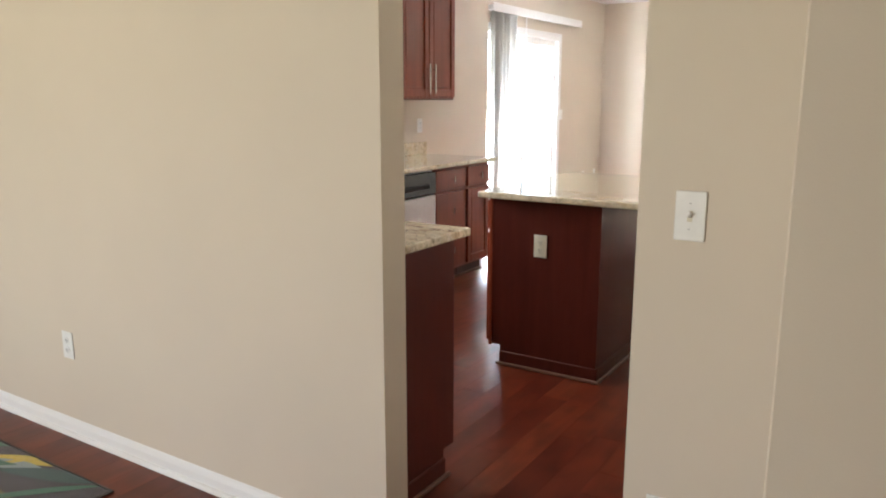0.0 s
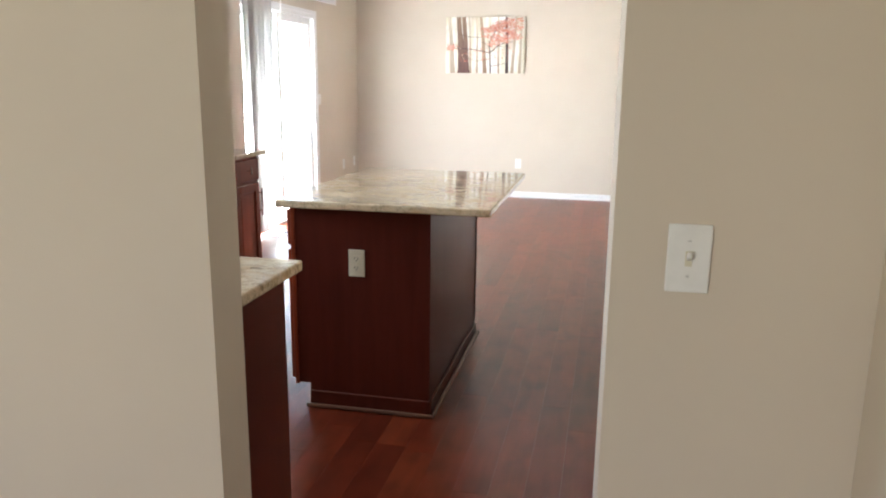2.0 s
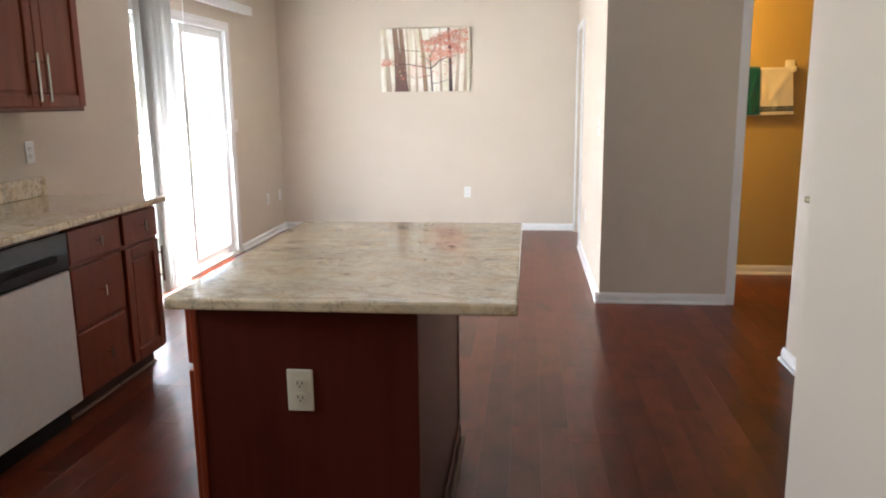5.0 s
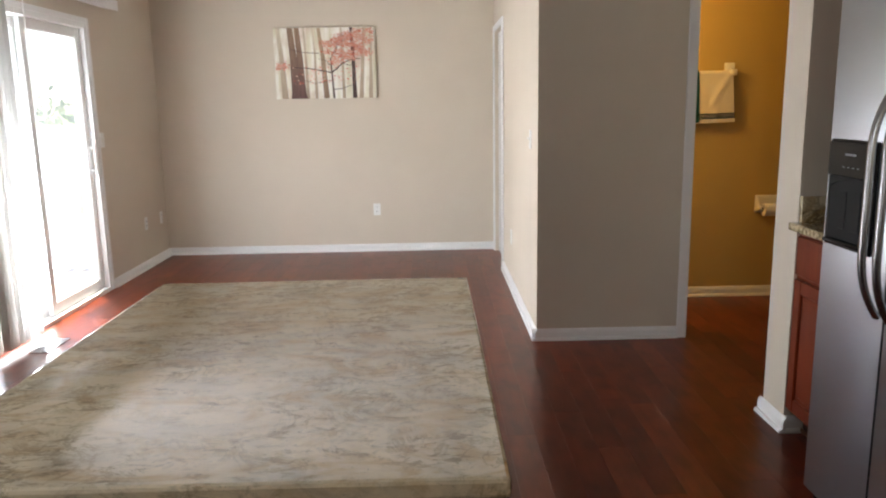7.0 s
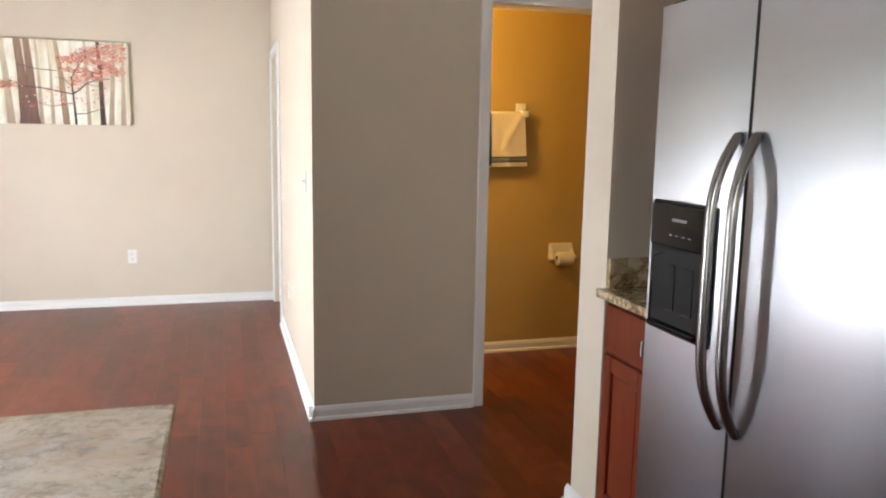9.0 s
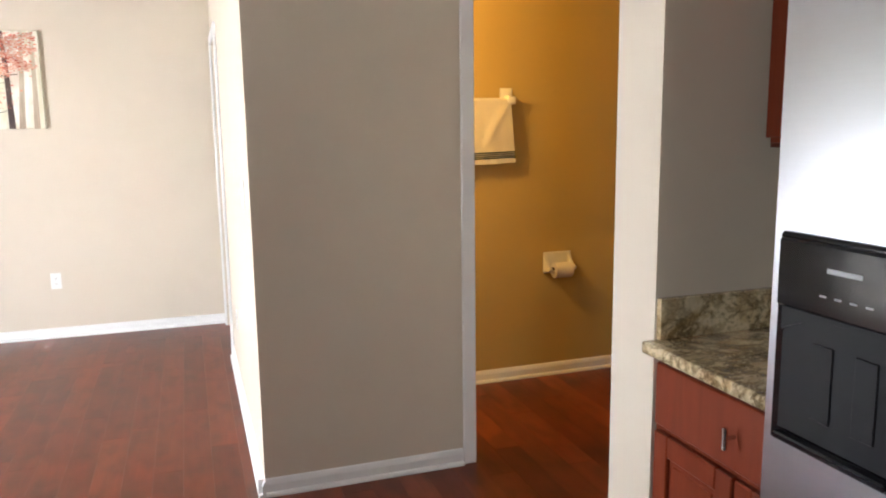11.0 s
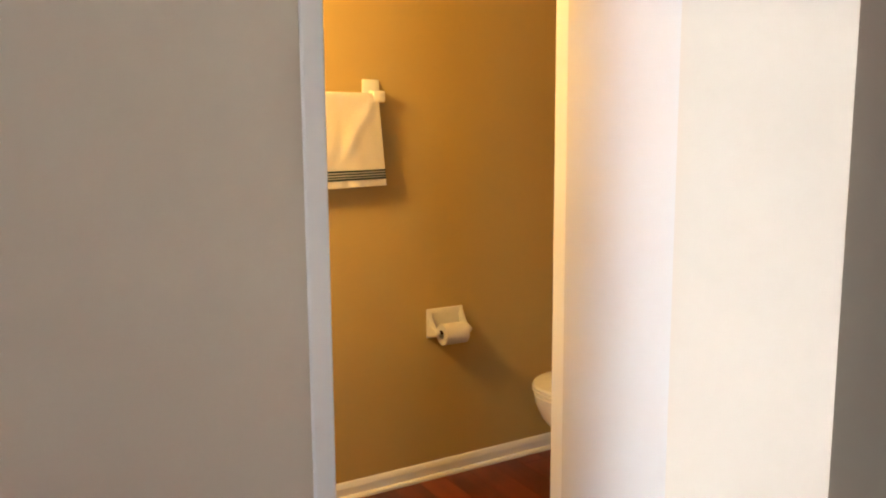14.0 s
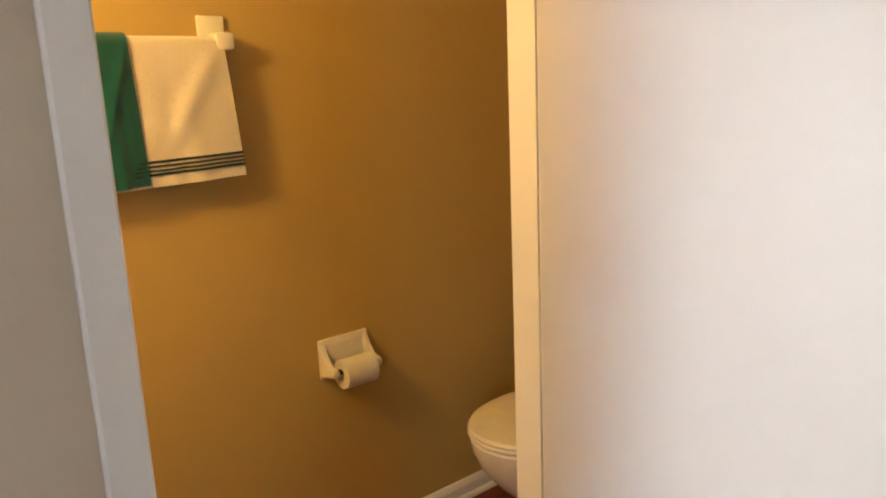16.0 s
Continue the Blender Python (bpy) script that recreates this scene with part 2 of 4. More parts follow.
# ---- building helpers ----
def box(bm, x0, x1, y0, y1, z0, z1, bevel=0.0, seg=1):
    made = bmesh.ops.create_cube(bm, size=1.0)
    vs = made["verts"]
    for v in vs:
        v.co = Vector((x0 + (v.co.x + 0.5) * (x1 - x0), y0 + (v.co.y + 0.5) * (y1 - y0), z0 + (v.co.z + 0.5) * (z1 - z0)))
    if bevel:
        edges = list({e for v in vs for e in v.link_edges})
        bmesh.ops.bevel(bm, geom=edges, offset=bevel, segments=seg, affect="EDGES", profile=0.5)
    return bm


def boxes(*rows, bevel=0.0, seg=1):
    bm = bmesh.new()
    for r in rows:
        box(bm, *r, bevel=bevel, seg=seg)
    return bm


def cyl(bm, p0, p1, r0, r1=None, seg=20):
    a, b = Vector(p0), Vector(p1)
    q = (b - a).to_track_quat("Z", "Y").to_matrix().to_4x4()
    bmesh.ops.create_cone(bm, cap_ends=True, segments=seg, radius1=r0, radius2=r0 if r1 is None else r1, depth=(b - a).length,
                          matrix=Matrix.Translation((a + b) / 2) @ q)
    return bm


def sweep(bm, points, ring, closed=False):
    """Carry a ring of (u, v) offsets along points; u goes sideways, v up."""
    rows = []
    for i, p in enumerate(points):
        a, b = points[max(0, i - 1)], points[min(len(points) - 1, i + 1)]
        q = (Vector(b) - Vector(a)).to_track_quat("Z", "Y")
        rows.append([bm.verts.new(Vector(p) + q @ Vector((u, v, 0))) for u, v in ring])
    k = len(ring)
    for r, s in zip(rows, rows[1:]):
        for j in range(k):
            bm.faces.new((r[j], r[(j + 1) % k], s[(j + 1) % k], s[j]))
    bm.faces.new(rows[0][::-1])
    bm.faces.new(rows[-1])
    return bm


def lathe(bm, profile, m=None, seg=32, squash=None):
    """Turn (radius, height) rows round z; squash(x, y, z) may reshape the result."""
    rings = []
    for r, h in profile:
        ring = []
        for i in range(seg):
            a = 2 * math.pi * i / seg
            p = Vector((r * math.cos(a), r * math.sin(a), h))
            if squash:
                p = Vector(squash(*p))
            ring.append(bm.verts.new(m @ p if m else p))
        rings.append(ring)
    for a, b in zip(rings, rings[1:]):
        for i in range(seg):
            bm.faces.new((a[i], a[(i + 1) % seg], b[(i + 1) % seg], b[i]))
    bm.faces.new(rings[0][::-1])
    bm.faces.new(rings[-1])
    return bm


def mesh_of(name, bm, mat, smooth=False):
    bmesh.ops.recalc_face_normals(bm, faces=bm.faces)
    me = bpy.data.meshes.new(name)
    bm.to_mesh(me)
    bm.free()
    me.materials.append(mat)
    if smooth:
        for p in me.polygons:
            p.use_smooth = True
        me.set_sharp_from_angle(angle=radians(40))
    return me


def part(name, bm, mat, parent, label="", smooth=False):
    ob = new(name, mesh_of(name, bm, mat, smooth))
    ob.parent = parent
    return tagged(ob, label) if label else ob


def thing(name, m, label, category, group=""):
    ob = new(name)
    ob.empty_display_size = 0.1
    ob.matrix_world = m
    return tagged(ob, label, category, group)


def solid(name, bm, mat, label, category, m=None, group="", smooth=False):
    ob = new(name, mesh_of(name, bm, mat, smooth))
    if m:
        ob.matrix_world = m
    return tagged(ob, label, category, group)


def setting(name, bm, mat, label, category):
    return tagged(new(name, mesh_of(name, bm, mat)), label, category, "", "structure")


# ---- the rooms ----
CEIL_Z = 2.55
XW = -3.62      # wall of the glass door
XK = -3.52      # kitchen wall behind the sink run
YF = 9.70       # far wall with the picture
LY0, LY1 = 1.715, 1.825   # partition left of the opening
RX, RY0, RY1 = -0.512, 1.80, 2.78   # thick partition right of it
PX, PY0, PY1 = 0.45, 5.43, 5.63     # wall end beside the small counter
BX, BY0, BY1 = -0.43, 6.765, 6.898   # block with the powder room
DX0, DX1 = 0.474, 1.290              # powder room doorway
YB = 7.715                          # powder room back wall
GY0, GY1, GZ = 6.53, 8.31, 2.06     # glass door opening
OUT = 0.14

floor_ob = setting("floor", boxes((-4.6, 2.9, -2.75, LY1, -0.2, -0.022), (XW - OUT, 2.9, LY1, 9.9, -0.2, -0.022)), SUBFLOOR, "dark red scraped hardwood plank floor", "floor")
setting("ceiling", boxes((-4.6, 2.9, -2.75, LY1, CEIL_Z, CEIL_Z + 0.15), (XW - OUT, 2.9, LY1, 9.9, CEIL_Z, CEIL_Z + 0.15)), CEIL, "white painted ceiling", "ceiling")
setting("wall_dining_left", boxes((-4.3, -1.206, LY0, LY1, 0, CEIL_Z)), WALL, "greige painted partition wall", "wall")
setting("wall_dining_right", boxes((RX, 1.07, RY0, RY1, 0, CEIL_Z)), WALL, "greige thick partition wall with a switch", "wall")
setting("wall_dining_stub", boxes((-0.098, 1.45, 1.15, RY0, 0, CEIL_Z), bevel=0.003, seg=1), WALL, "greige wall return with rounded corner", "wall")
setting("wall_dining_west", boxes((-4.6, -4.3, -2.75, LY1, 0, CEIL_Z)), WALL, "greige wall", "wall")
setting("wall_dining_east", boxes((1.45, 1.7, -2.75, 1.80, 0, CEIL_Z)), WALL, "greige wall", "wall")
setting("wall_dining_south", boxes((-4.3, -3.9, -2.75, -2.5, 0, CEIL_Z), (-1.9, 1.45, -2.75, -2.5, 0, CEIL_Z),
        (-3.9, -1.9, -2.75, -2.5, 0, 0.65), (-3.9, -1.9, -2.75, -2.5, 2.15, CEIL_Z)), WALL, "greige wall with a window", "wall")
setting("wall_kitchen_west", boxes((XW - OUT, XK, LY1, 2.45, 0, CEIL_Z), (XW - OUT, XK, 3.55, 6.45, 0, CEIL_Z),
        (XW - OUT, XK, 2.45, 3.55, 0, 1.15), (XW - OUT, XK, 2.45, 3.55, 2.1, CEIL_Z)), WALL, "greige wall with a window over the sink", "wall")
setting("wall_nook_west", boxes((XW - OUT, XW, 6.45, GY0, 0, CEIL_Z), (XW - OUT, XW, GY1, YF, 0, CEIL_Z),
        (XW - OUT, XW, GY0, GY1, GZ, CEIL_Z)), WALL, "greige wall round the sliding glass door", "wall")
setting("wall_far", boxes((XW - OUT, 0.5, YF, YF + 0.15, 0, CEIL_Z)), WALL, "greige far wall with a picture", "wall")
setting("wall_block_west", boxes((BX, BX + 0.11, BY0, 8.83, 0, CEIL_Z), (BX, BX + 0.11, 8.83, 9.59, 2.05, CEIL_Z),
        (BX, BX + 0.11, 9.59, YF, 0, CEIL_Z)), WALL, "greige side wall with a door near its end", "wall")
setting("wall_block_south", boxes((BX + 0.11, DX0 - 0.02, BY0, BY1, 0, CEIL_Z), (DX0 - 0.02, DX1 + 0.02, BY0, BY1, 2.125, CEIL_Z),
        (DX1 + 0.02, 1.75, BY0, BY1, 0, CEIL_Z)), WALL, "greige wall with the powder room doorway", "wall")
setting("wall_bath_north", boxes((BX + 0.11, 2.45, YB, YB + 0.1, 0, CEIL_Z)), BATHWALL, "tan powder room wall", "wall")
setting("wall_bath_east", boxes((2.36, 2.45, BY1, YB, 0, CEIL_Z)), BATHWALL, "tan powder room wall", "wall")
setting("wall_bath_west", boxes((BX + 0.112, BX + 0.15, BY1, YB, 0, CEIL_Z)), BATHWALL, "tan powder room wall", "wall")
setting("wall_bath_south", boxes((BX + 0.15, DX0 - 0.02, BY1, BY1 + 0.012, 0, CEIL_Z), (DX1 + 0.02, 2.36, BY1, BY1 + 0.012, 0, CEIL_Z),
        (DX0 - 0.02, DX1 + 0.02, BY1, BY1 + 0.012, 2.125, CEIL_Z)), BATHWALL, "tan powder room wall", "wall")
setting("wall_post", boxes((PX, 1.75, PY0, PY1, 0, CEIL_Z)), WALL, "greige wall end beside the small counter", "wall")
setting("wall_hall_east", boxes((1.64, 1.75, PY1, BY0, 0, CEIL_Z)), WALL, "greige hall wall", "wall")
setting("wall_kitchen_east", boxes((1.07, 1.2, RY1, PY0, 0, CEIL_Z)), WALL, "greige wall behind the refrigerator", "wall")
setting("wall_closet_back", boxes((0.39, 0.5, YB + 0.1, YF, 0, CEIL_Z)), WALL, "greige closet wall", "wall")


# ---- baseboards, shoe moulding, casings ----
BASE_RING = [(0, 0), (0.013, 0), (0.013, 0.048), (0.010, 0.057), (0.006, 0.065), (0.0, 0.071)]
SHOE_RING = [(0.013, 0), (0.028, 0), (0.027, 0.008), (0.022, 0.015), (0.013, 0.017)]


def baseboard(a, b, inward, label="white baseboard with shoe moulding"):
    """A moulded skirting along the wall from a to b; inward: unit vector into the room."""
    a, b, n = Vector((*a, 0)), Vector((*b, 0)), Vector((*inward, 0))
    bm = bmesh.new()
    for ring in (BASE_RING, SHOE_RING):
        rows = [[bm.verts.new(p + n * (u + 0.0005) + Vector((0, 0, v + 0.0005))) for u, v in ring] for p in (a, b)]
        k = len(ring)
        for j in range(k):
            bm.faces.new((rows[0][j], rows[0][(j + 1) % k], rows[1][(j + 1) % k], rows[1][j]))
        bm.faces.new(rows[0][::-1])
        bm.faces.new(rows[1])
    return setting("baseboard", bm, TRIM, label, "baseboard")


baseboard((-4.3, LY0), (-1.206, LY0), (0, -1))
baseboard((RX, RY0), (-0.098, RY0), (0, -1))
baseboard((-0.098, 1.15 - 0.028), (-0.098, RY0 - 0.028), (-1, 0))
baseboard((-0.098, 1.15), (1.45, 1.15), (0, -1))
baseboard((RX, RY0 - 0.028), (RX, RY1), (-1, 0))
baseboard((XW, YF), (BX, YF), (0, -1))
baseboard((XW, GY1 + 0.05), (XW, YF), (1, 0))
baseboard((XK, 5.38), (XK, 6.45), (1, 0))
baseboard((BX, BY0 - 0.028), (BX, 8.765), (-1, 0))
baseboard((BX - 0.028, BY0), (DX0 - 0.06, BY0), (0, -1))
baseboard((BX + 0.15, YB), (2.36, YB), (0, -1))
baseboard((PX, PY0 - 0.028), (PX, PY1 + 0.028), (-1, 0))
baseboard((PX, PY0), (0.53, PY0), (0, -1))
baseboard((PX, PY1), (1.64, PY1), (0, 1))


def casing(bm, axis, at, out, lo, hi, top, w=0.058, t=0.016, sides=(1, 1)):
    """Flat moulded casing round an opening in a wall; axis 'x': the wall runs along x at y=at."""
    rows = []
    if sides[0]:
        rows.append((lo - w, lo, 0, top + w))
    if sides[1]:
        rows.append((hi, hi + w, 0, top + w))
    rows.append((lo, hi, top, top + w))
    for u0, u1, z0, z1 in rows:
        a, b = sorted((at, at + out * t))
        box(bm, u0, u1, a, b, z0, z1, 0.004) if axis == "x" else box(bm, a, b, u0, u1, z0, z1, 0.004)
    return bm


setting("trim_powder_room_doorway", casing(bmesh.new(), "x", BY0 - 0.0005, -1, DX0, DX1, 2.105), TRIM, "white door casing", "door casing")
setting("jamb_powder_room", boxes((DX0 - 0.018, DX0, BY0, BY1 + 0.012, 0, 2.105), (DX1, DX1 + 0.018, BY0, 6.831, 0, 2.105), (DX1, DX1 + 0.018, 6.836, BY1 + 0.012, 0, 2.105),
        (DX0, DX1, BY0, BY1 + 0.012, 2.105, 2.123), (DX0, DX0 + 0.01, BY0 + 0.04, BY1 - 0.01, 0, 2.105)), TRIM, "white door jamb with stop", "door jamb")
setting("trim_side_door", casing(bmesh.new(), "y", BX - 0.0005, -1, 8.83, 9.59, 2.05), TRIM, "white door casing", "door casing")
d = tagged(new("door_1", mesh_of("door_1", boxes((BX + 0.03, BX + 0.065, 8.835, 9.585, 0.01, 2.045), bevel=0.003), DOORWHITE)),
           "closed white side door", "door", "", "structure")



# ---- kitchen: cabinets ----
def bar_handle(parent, p, axis, length, out, name="handle", r=0.006, stand=0.032):
    """A bar pull: p is its middle on the front; axis of the bar 'y' or 'z'; out: unit normal of the front."""
    p, o = Vector(p), Vector(out)
    d = Vector((0, 0, 1)) if axis == "z" else Vector((0, 1, 0)) if axis == "y" else Vector((1, 0, 0))
    bm = bmesh.new()
    c = p + o * stand
    cyl(bm, c - d * length / 2, c + d * length / 2, r, seg=12)
    for s in (-1, 1):
        q = p + d * (s * length * 0.32)
        cyl(bm, q, q + o * stand, r * 0.8, seg=10)
    return part(name, bm, NICKEL, parent, "satin nickel bar handle", True)


def t_knob(parent, p, out, length=0.05):
    """A short T-bar knob."""
    p, o = Vector(p), Vector(out)
    bm = bmesh.new()
    cyl(bm, p, p + o * 0.028, 0.0045, seg=10)
    cyl(bm, p + o * 0.028 - Vector((0, 0, length / 2)), p + o * 0.028 + Vector((0, 0, length / 2)), 0.006, seg=12)
    return part("knob", bm, NICKEL, parent, "satin nickel T-bar knob", True)


def front_panel(bm, x, out, y0, y1, z0, z1, rail=0.055, t=0.019):
    """A frame-and-panel front on a plane x, that faces out (+1 or -1 along x)."""
    def b(ya, yb, za, zb, d0, d1, bev):
        xa, xb = sorted((x + out * d0, x + out * d1))
        box(bm, xa, xb, ya, yb, za, zb, bev)
    b(y0, y0 + rail, z0, z1, 0, t, 0.003)
    b(y1 - rail, y1, z0, z1, 0, t, 0.003)
    b(y0 + rail, y1 - rail, z0, z0 + rail, 0, t, 0.003)
    b(y0 + rail, y1 - rail, z1 - rail, z1, 0, t, 0.003)
    return bm


def inner_panel(x, out, y0, y1, z0, z1, rail=0.055, t=0.019):
    bm = bmesh.new()
    for g, d, bev in ((-0.003, 0.45, 0.0), (0.014, 0.62, 0.005)):
        xa, xb = sorted((x, x + out * t * d))
        box(bm, xa, xb, y0 + rail + g, y1 - rail - g, z0 + rail + g, z1 - rail - g, bev)
    return bm


def panel_door(parent, x, out, y0, y1, z0, z1):
    d = part("door", front_panel(bmesh.new(), x, out, y0, y1, z0, z1), CHERRY, parent, "raised-panel cherry door")
    part("panel", inner_panel(x, out, y0, y1, z0, z1), CHERRY, d)
    return d


def slab_front(x, out, y0, y1, z0, z1, t=0.019):
    xa, xb = sorted((x, x + out * t))
    return boxes((xa, xb, y0, y1, z0, z1), bevel=0.004)


XC = -2.892   # carcass front of the sink run; its door fronts stand 19 mm proud


def base_unit(name, y0, y1, label, fronts, back=XK + 0.003, face=XC, out=1, toe=0.1):
    """A base cabinet along y; fronts: rows (kind, y0, y1, z0, z1, knob)."""
    c = thing(name, pose(face, (y0 + y1) / 2, 0), label, "cabinet")
    oy = -(y0 + y1) / 2
    xa, xb = sorted((back - face, 0.0))
    part("body", boxes((xa, xb, y0 + 0.001 + oy, y1 - 0.001 + oy, toe, 0.883)), CHERRY, c)
    xa, xb = sorted((back - face, -out * 0.07))
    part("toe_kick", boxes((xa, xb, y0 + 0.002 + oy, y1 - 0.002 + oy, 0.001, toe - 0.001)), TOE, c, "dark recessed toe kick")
    bmq = bmesh.new()
    xa, xb = sorted((-out * 0.069, -out * 0.052))
    box(bmq, xa, xb, y0 + 0.002 + oy, y1 - 0.002 + oy, 0.001, 0.018, 0.005)
    part("shoe_moulding", bmq, SHOE, c)
    for kind, a, b, z0, z1, knob in fronts:
        a, b = a + oy, b + oy
        if kind == "drawer":
            d = part("drawer_front", slab_front(0.0005 * out, out, a, b, z0, z1), CHERRY, c)
            t_knob(d, (out * 0.0195, (a + b) / 2, (z0 + z1) / 2), (out, 0, 0))
        else:
            d = panel_door(c, 0.0005 * out, out, a, b, z0, z1)
            if knob is not None:
                bar_handle(d, (out * 0.0195, knob + oy, z1 - 0.13), "z", 0.19, (out, 0, 0))
    return c


base_unit("drawer_cabinet", 4.545, 4.985, "dark cherry base cabinet with three drawers",
          [("drawer", 4.56, 4.97, 0.715, 0.865, 0), ("drawer", 4.56, 4.97, 0.425, 0.695, 0), ("drawer", 4.56, 4.97, 0.118, 0.405, 0)])
base_unit("base_cabinet", 4.985, 5.35, "dark cherry base cabinet with drawer and door, sunlit",
          [("drawer", 5.005, 5.335, 0.715, 0.865, 0), ("door", 5.005, 5.335, 0.118, 0.695, 5.308)])
base_unit("sink_cabinet", 3.05, 3.935, "dark cherry sink base cabinet with two doors",
          [("drawer", 3.065, 3.92, 0.715, 0.865, 0), ("door", 3.065, 3.485, 0.118, 0.695, 3.46), ("door", 3.495, 3.92, 0.118, 0.695, 3.52)])
base_unit("corner_cabinet", 1.83, 3.05, "dark cherry corner base cabinet", [])

dw = thing("dishwasher", pose(XC, 4.24, 0), "white dishwasher with a black control strip", "dishwasher")
part("body", boxes((-0.6, -0.001, -0.298, 0.298, 0.1, 0.875)), APPLWHITE, dw)
part("door_panel", boxes((0.0, 0.028, -0.298, 0.298, 0.115, 0.70), bevel=0.006, seg=2), APPLWHITE, dw, "white enamel door panel")
part("control_strip", boxes((0.0, 0.034, -0.298, 0.298, 0.705, 0.868), bevel=0.008, seg=2), BLACKGLOSS, dw, "black control strip")
part("grip", boxes((0.034, 0.046, -0.2, 0.2, 0.755, 0.785), bevel=0.005, seg=2), BLACKMATT, dw)
part("kick_plate", boxes((-0.06, -0.04, -0.296, 0.296, 0.001, 0.1)), BLACKMATT, dw, "black kick plate")


def slab(name, rows, label, bevel=0.006, stone=GRANITE):
    return solid(name, boxes(*rows, bevel=bevel, seg=2), stone, label, "countertop")


slab("sink_worktop", [(XK + 0.002, -2.832, 2.414, 5.385, 0.8845, 0.915)], "cream and brown granite worktop along the wall")
slab("near_worktop", [(XK + 0.002, -1.325, LY1 + 0.002, 2.410, 0.8845, 0.915)], "cream granite worktop of the short return")
slab("sink_backsplash", [(XK + 0.001, XK + 0.021, 2.5, 5.383, 0.9155, 1.018)], "low cream granite backsplash strip", 0.003)

near = thing("return_cabinet", pose(-2.1, 2.08, 0), "dark cherry end cabinet of the short return", "cabinet")
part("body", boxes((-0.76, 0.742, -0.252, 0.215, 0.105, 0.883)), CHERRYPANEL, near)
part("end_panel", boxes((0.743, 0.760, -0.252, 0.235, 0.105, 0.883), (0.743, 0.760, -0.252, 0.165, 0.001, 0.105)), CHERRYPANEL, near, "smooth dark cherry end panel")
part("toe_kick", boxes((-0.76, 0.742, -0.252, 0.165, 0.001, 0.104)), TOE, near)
part("base_moulding", boxes((0.7605, 0.770, -0.252, 0.165, 0.001, 0.075), bevel=0.003), CHERRYPANEL, near)
part("shoe_moulding", boxes((0.7705, 0.785, -0.252, 0.18, 0.001, 0.018), bevel=0.006, seg=2), SHOE, near)
part("drawer_front", boxes((0.30, 0.735, 0.2155, 0.234, 0.715, 0.865), bevel=0.004), CHERRY, near)
part("door", boxes((0.30, 0.735, 0.2155, 0.234, 0.118, 0.695), bevel=0.004), CHERRY, near)


def wall_unit(name, y0, y1, z0, z1, label, seams, back, face, out, knob_gap=0.028):
    c = thing(name, pose(face, (y0 + y1) / 2, z0), label, "cabinet")
    oy = -(y0 + y1) / 2
    xa, xb = sorted((back - face, 0.0))
    part("body", boxes((xa, xb, y0 + 0.001 + oy, y1 - 0.001 + oy, 0, z1 - z0)), CHERRY, c)
    part("light_rail", boxes((min(-out * 0.02, 0), max(-out * 0.02, 0), y0 + 0.002 + oy, y1 - 0.002 + oy, -0.012, -0.0005)), CHERRYPANEL, c)
    for a, b, knob in seams:
        d = panel_door(c, 0.0005 * out, out, a + oy, b + oy, 0.012, z1 - z0 - 0.01)
        if knob:
            bar_handle(d, (out * 0.0195, knob + oy, 0.145), "z", 0.22, (out, 0, 0))
    return c


XU = -3.207
wall_unit("wall_cabinet", 4.575, 5.33, 1.372, 2.29, "dark cherry wall cabinet with two doors", [(4.585, 4.948, 4.915), (4.955, 5.32, 4.99)], XK + 0.002, XU, 1)
wall_unit("wall_cabinet", 3.75, 4.572, 1.31, 2.29, "dark cherry wall cabinet, hung lower", [(3.76, 4.155, 4.12), (4.162, 4.565, 4.2)], XK + 0.002, XU, 1)

# ---- island ----
isl = thing("kitchen_island", pose(-1.5, 3.97, 0), "dark cherry kitchen island base", "island")
ix0, ix1, iy0, iy1 = -0.305, 0.295, -0.55, 0.565
part("body", boxes((ix0 + 0.001, ix1 - 0.016, iy0 + 0.013, iy1 - 0.013, 0.105, 0.883)), CHERRY, isl)
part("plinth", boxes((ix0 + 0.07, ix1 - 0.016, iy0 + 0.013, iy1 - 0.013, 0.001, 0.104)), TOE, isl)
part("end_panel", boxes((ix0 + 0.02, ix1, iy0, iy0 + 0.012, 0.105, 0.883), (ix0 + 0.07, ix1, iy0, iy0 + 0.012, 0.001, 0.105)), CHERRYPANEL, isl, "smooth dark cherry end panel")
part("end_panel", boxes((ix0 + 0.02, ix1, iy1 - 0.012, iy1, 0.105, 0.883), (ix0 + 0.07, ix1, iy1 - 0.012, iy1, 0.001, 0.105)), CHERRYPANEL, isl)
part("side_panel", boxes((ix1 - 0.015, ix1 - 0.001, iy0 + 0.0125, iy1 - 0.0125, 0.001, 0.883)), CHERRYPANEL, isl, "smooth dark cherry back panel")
part("stile", boxes((ix0, ix0 + 0.0195, iy0 - 0.004, iy1 + 0.004, 0.095, 0.883), bevel=0.003), CHERRY, isl)
part("corner_strip", boxes((ix1 - 0.018, ix1 + 0.0025, iy0 - 0.0025, iy0 - 0.0003, 0.09, 0.883)), CHERRYPANEL, isl)
part("corner_strip", boxes((ix1 + 0.0003, ix1 + 0.004, iy1 - 0.018, iy1 + 0.002, 0.09, 0.883)), CHERRYPANEL, isl)
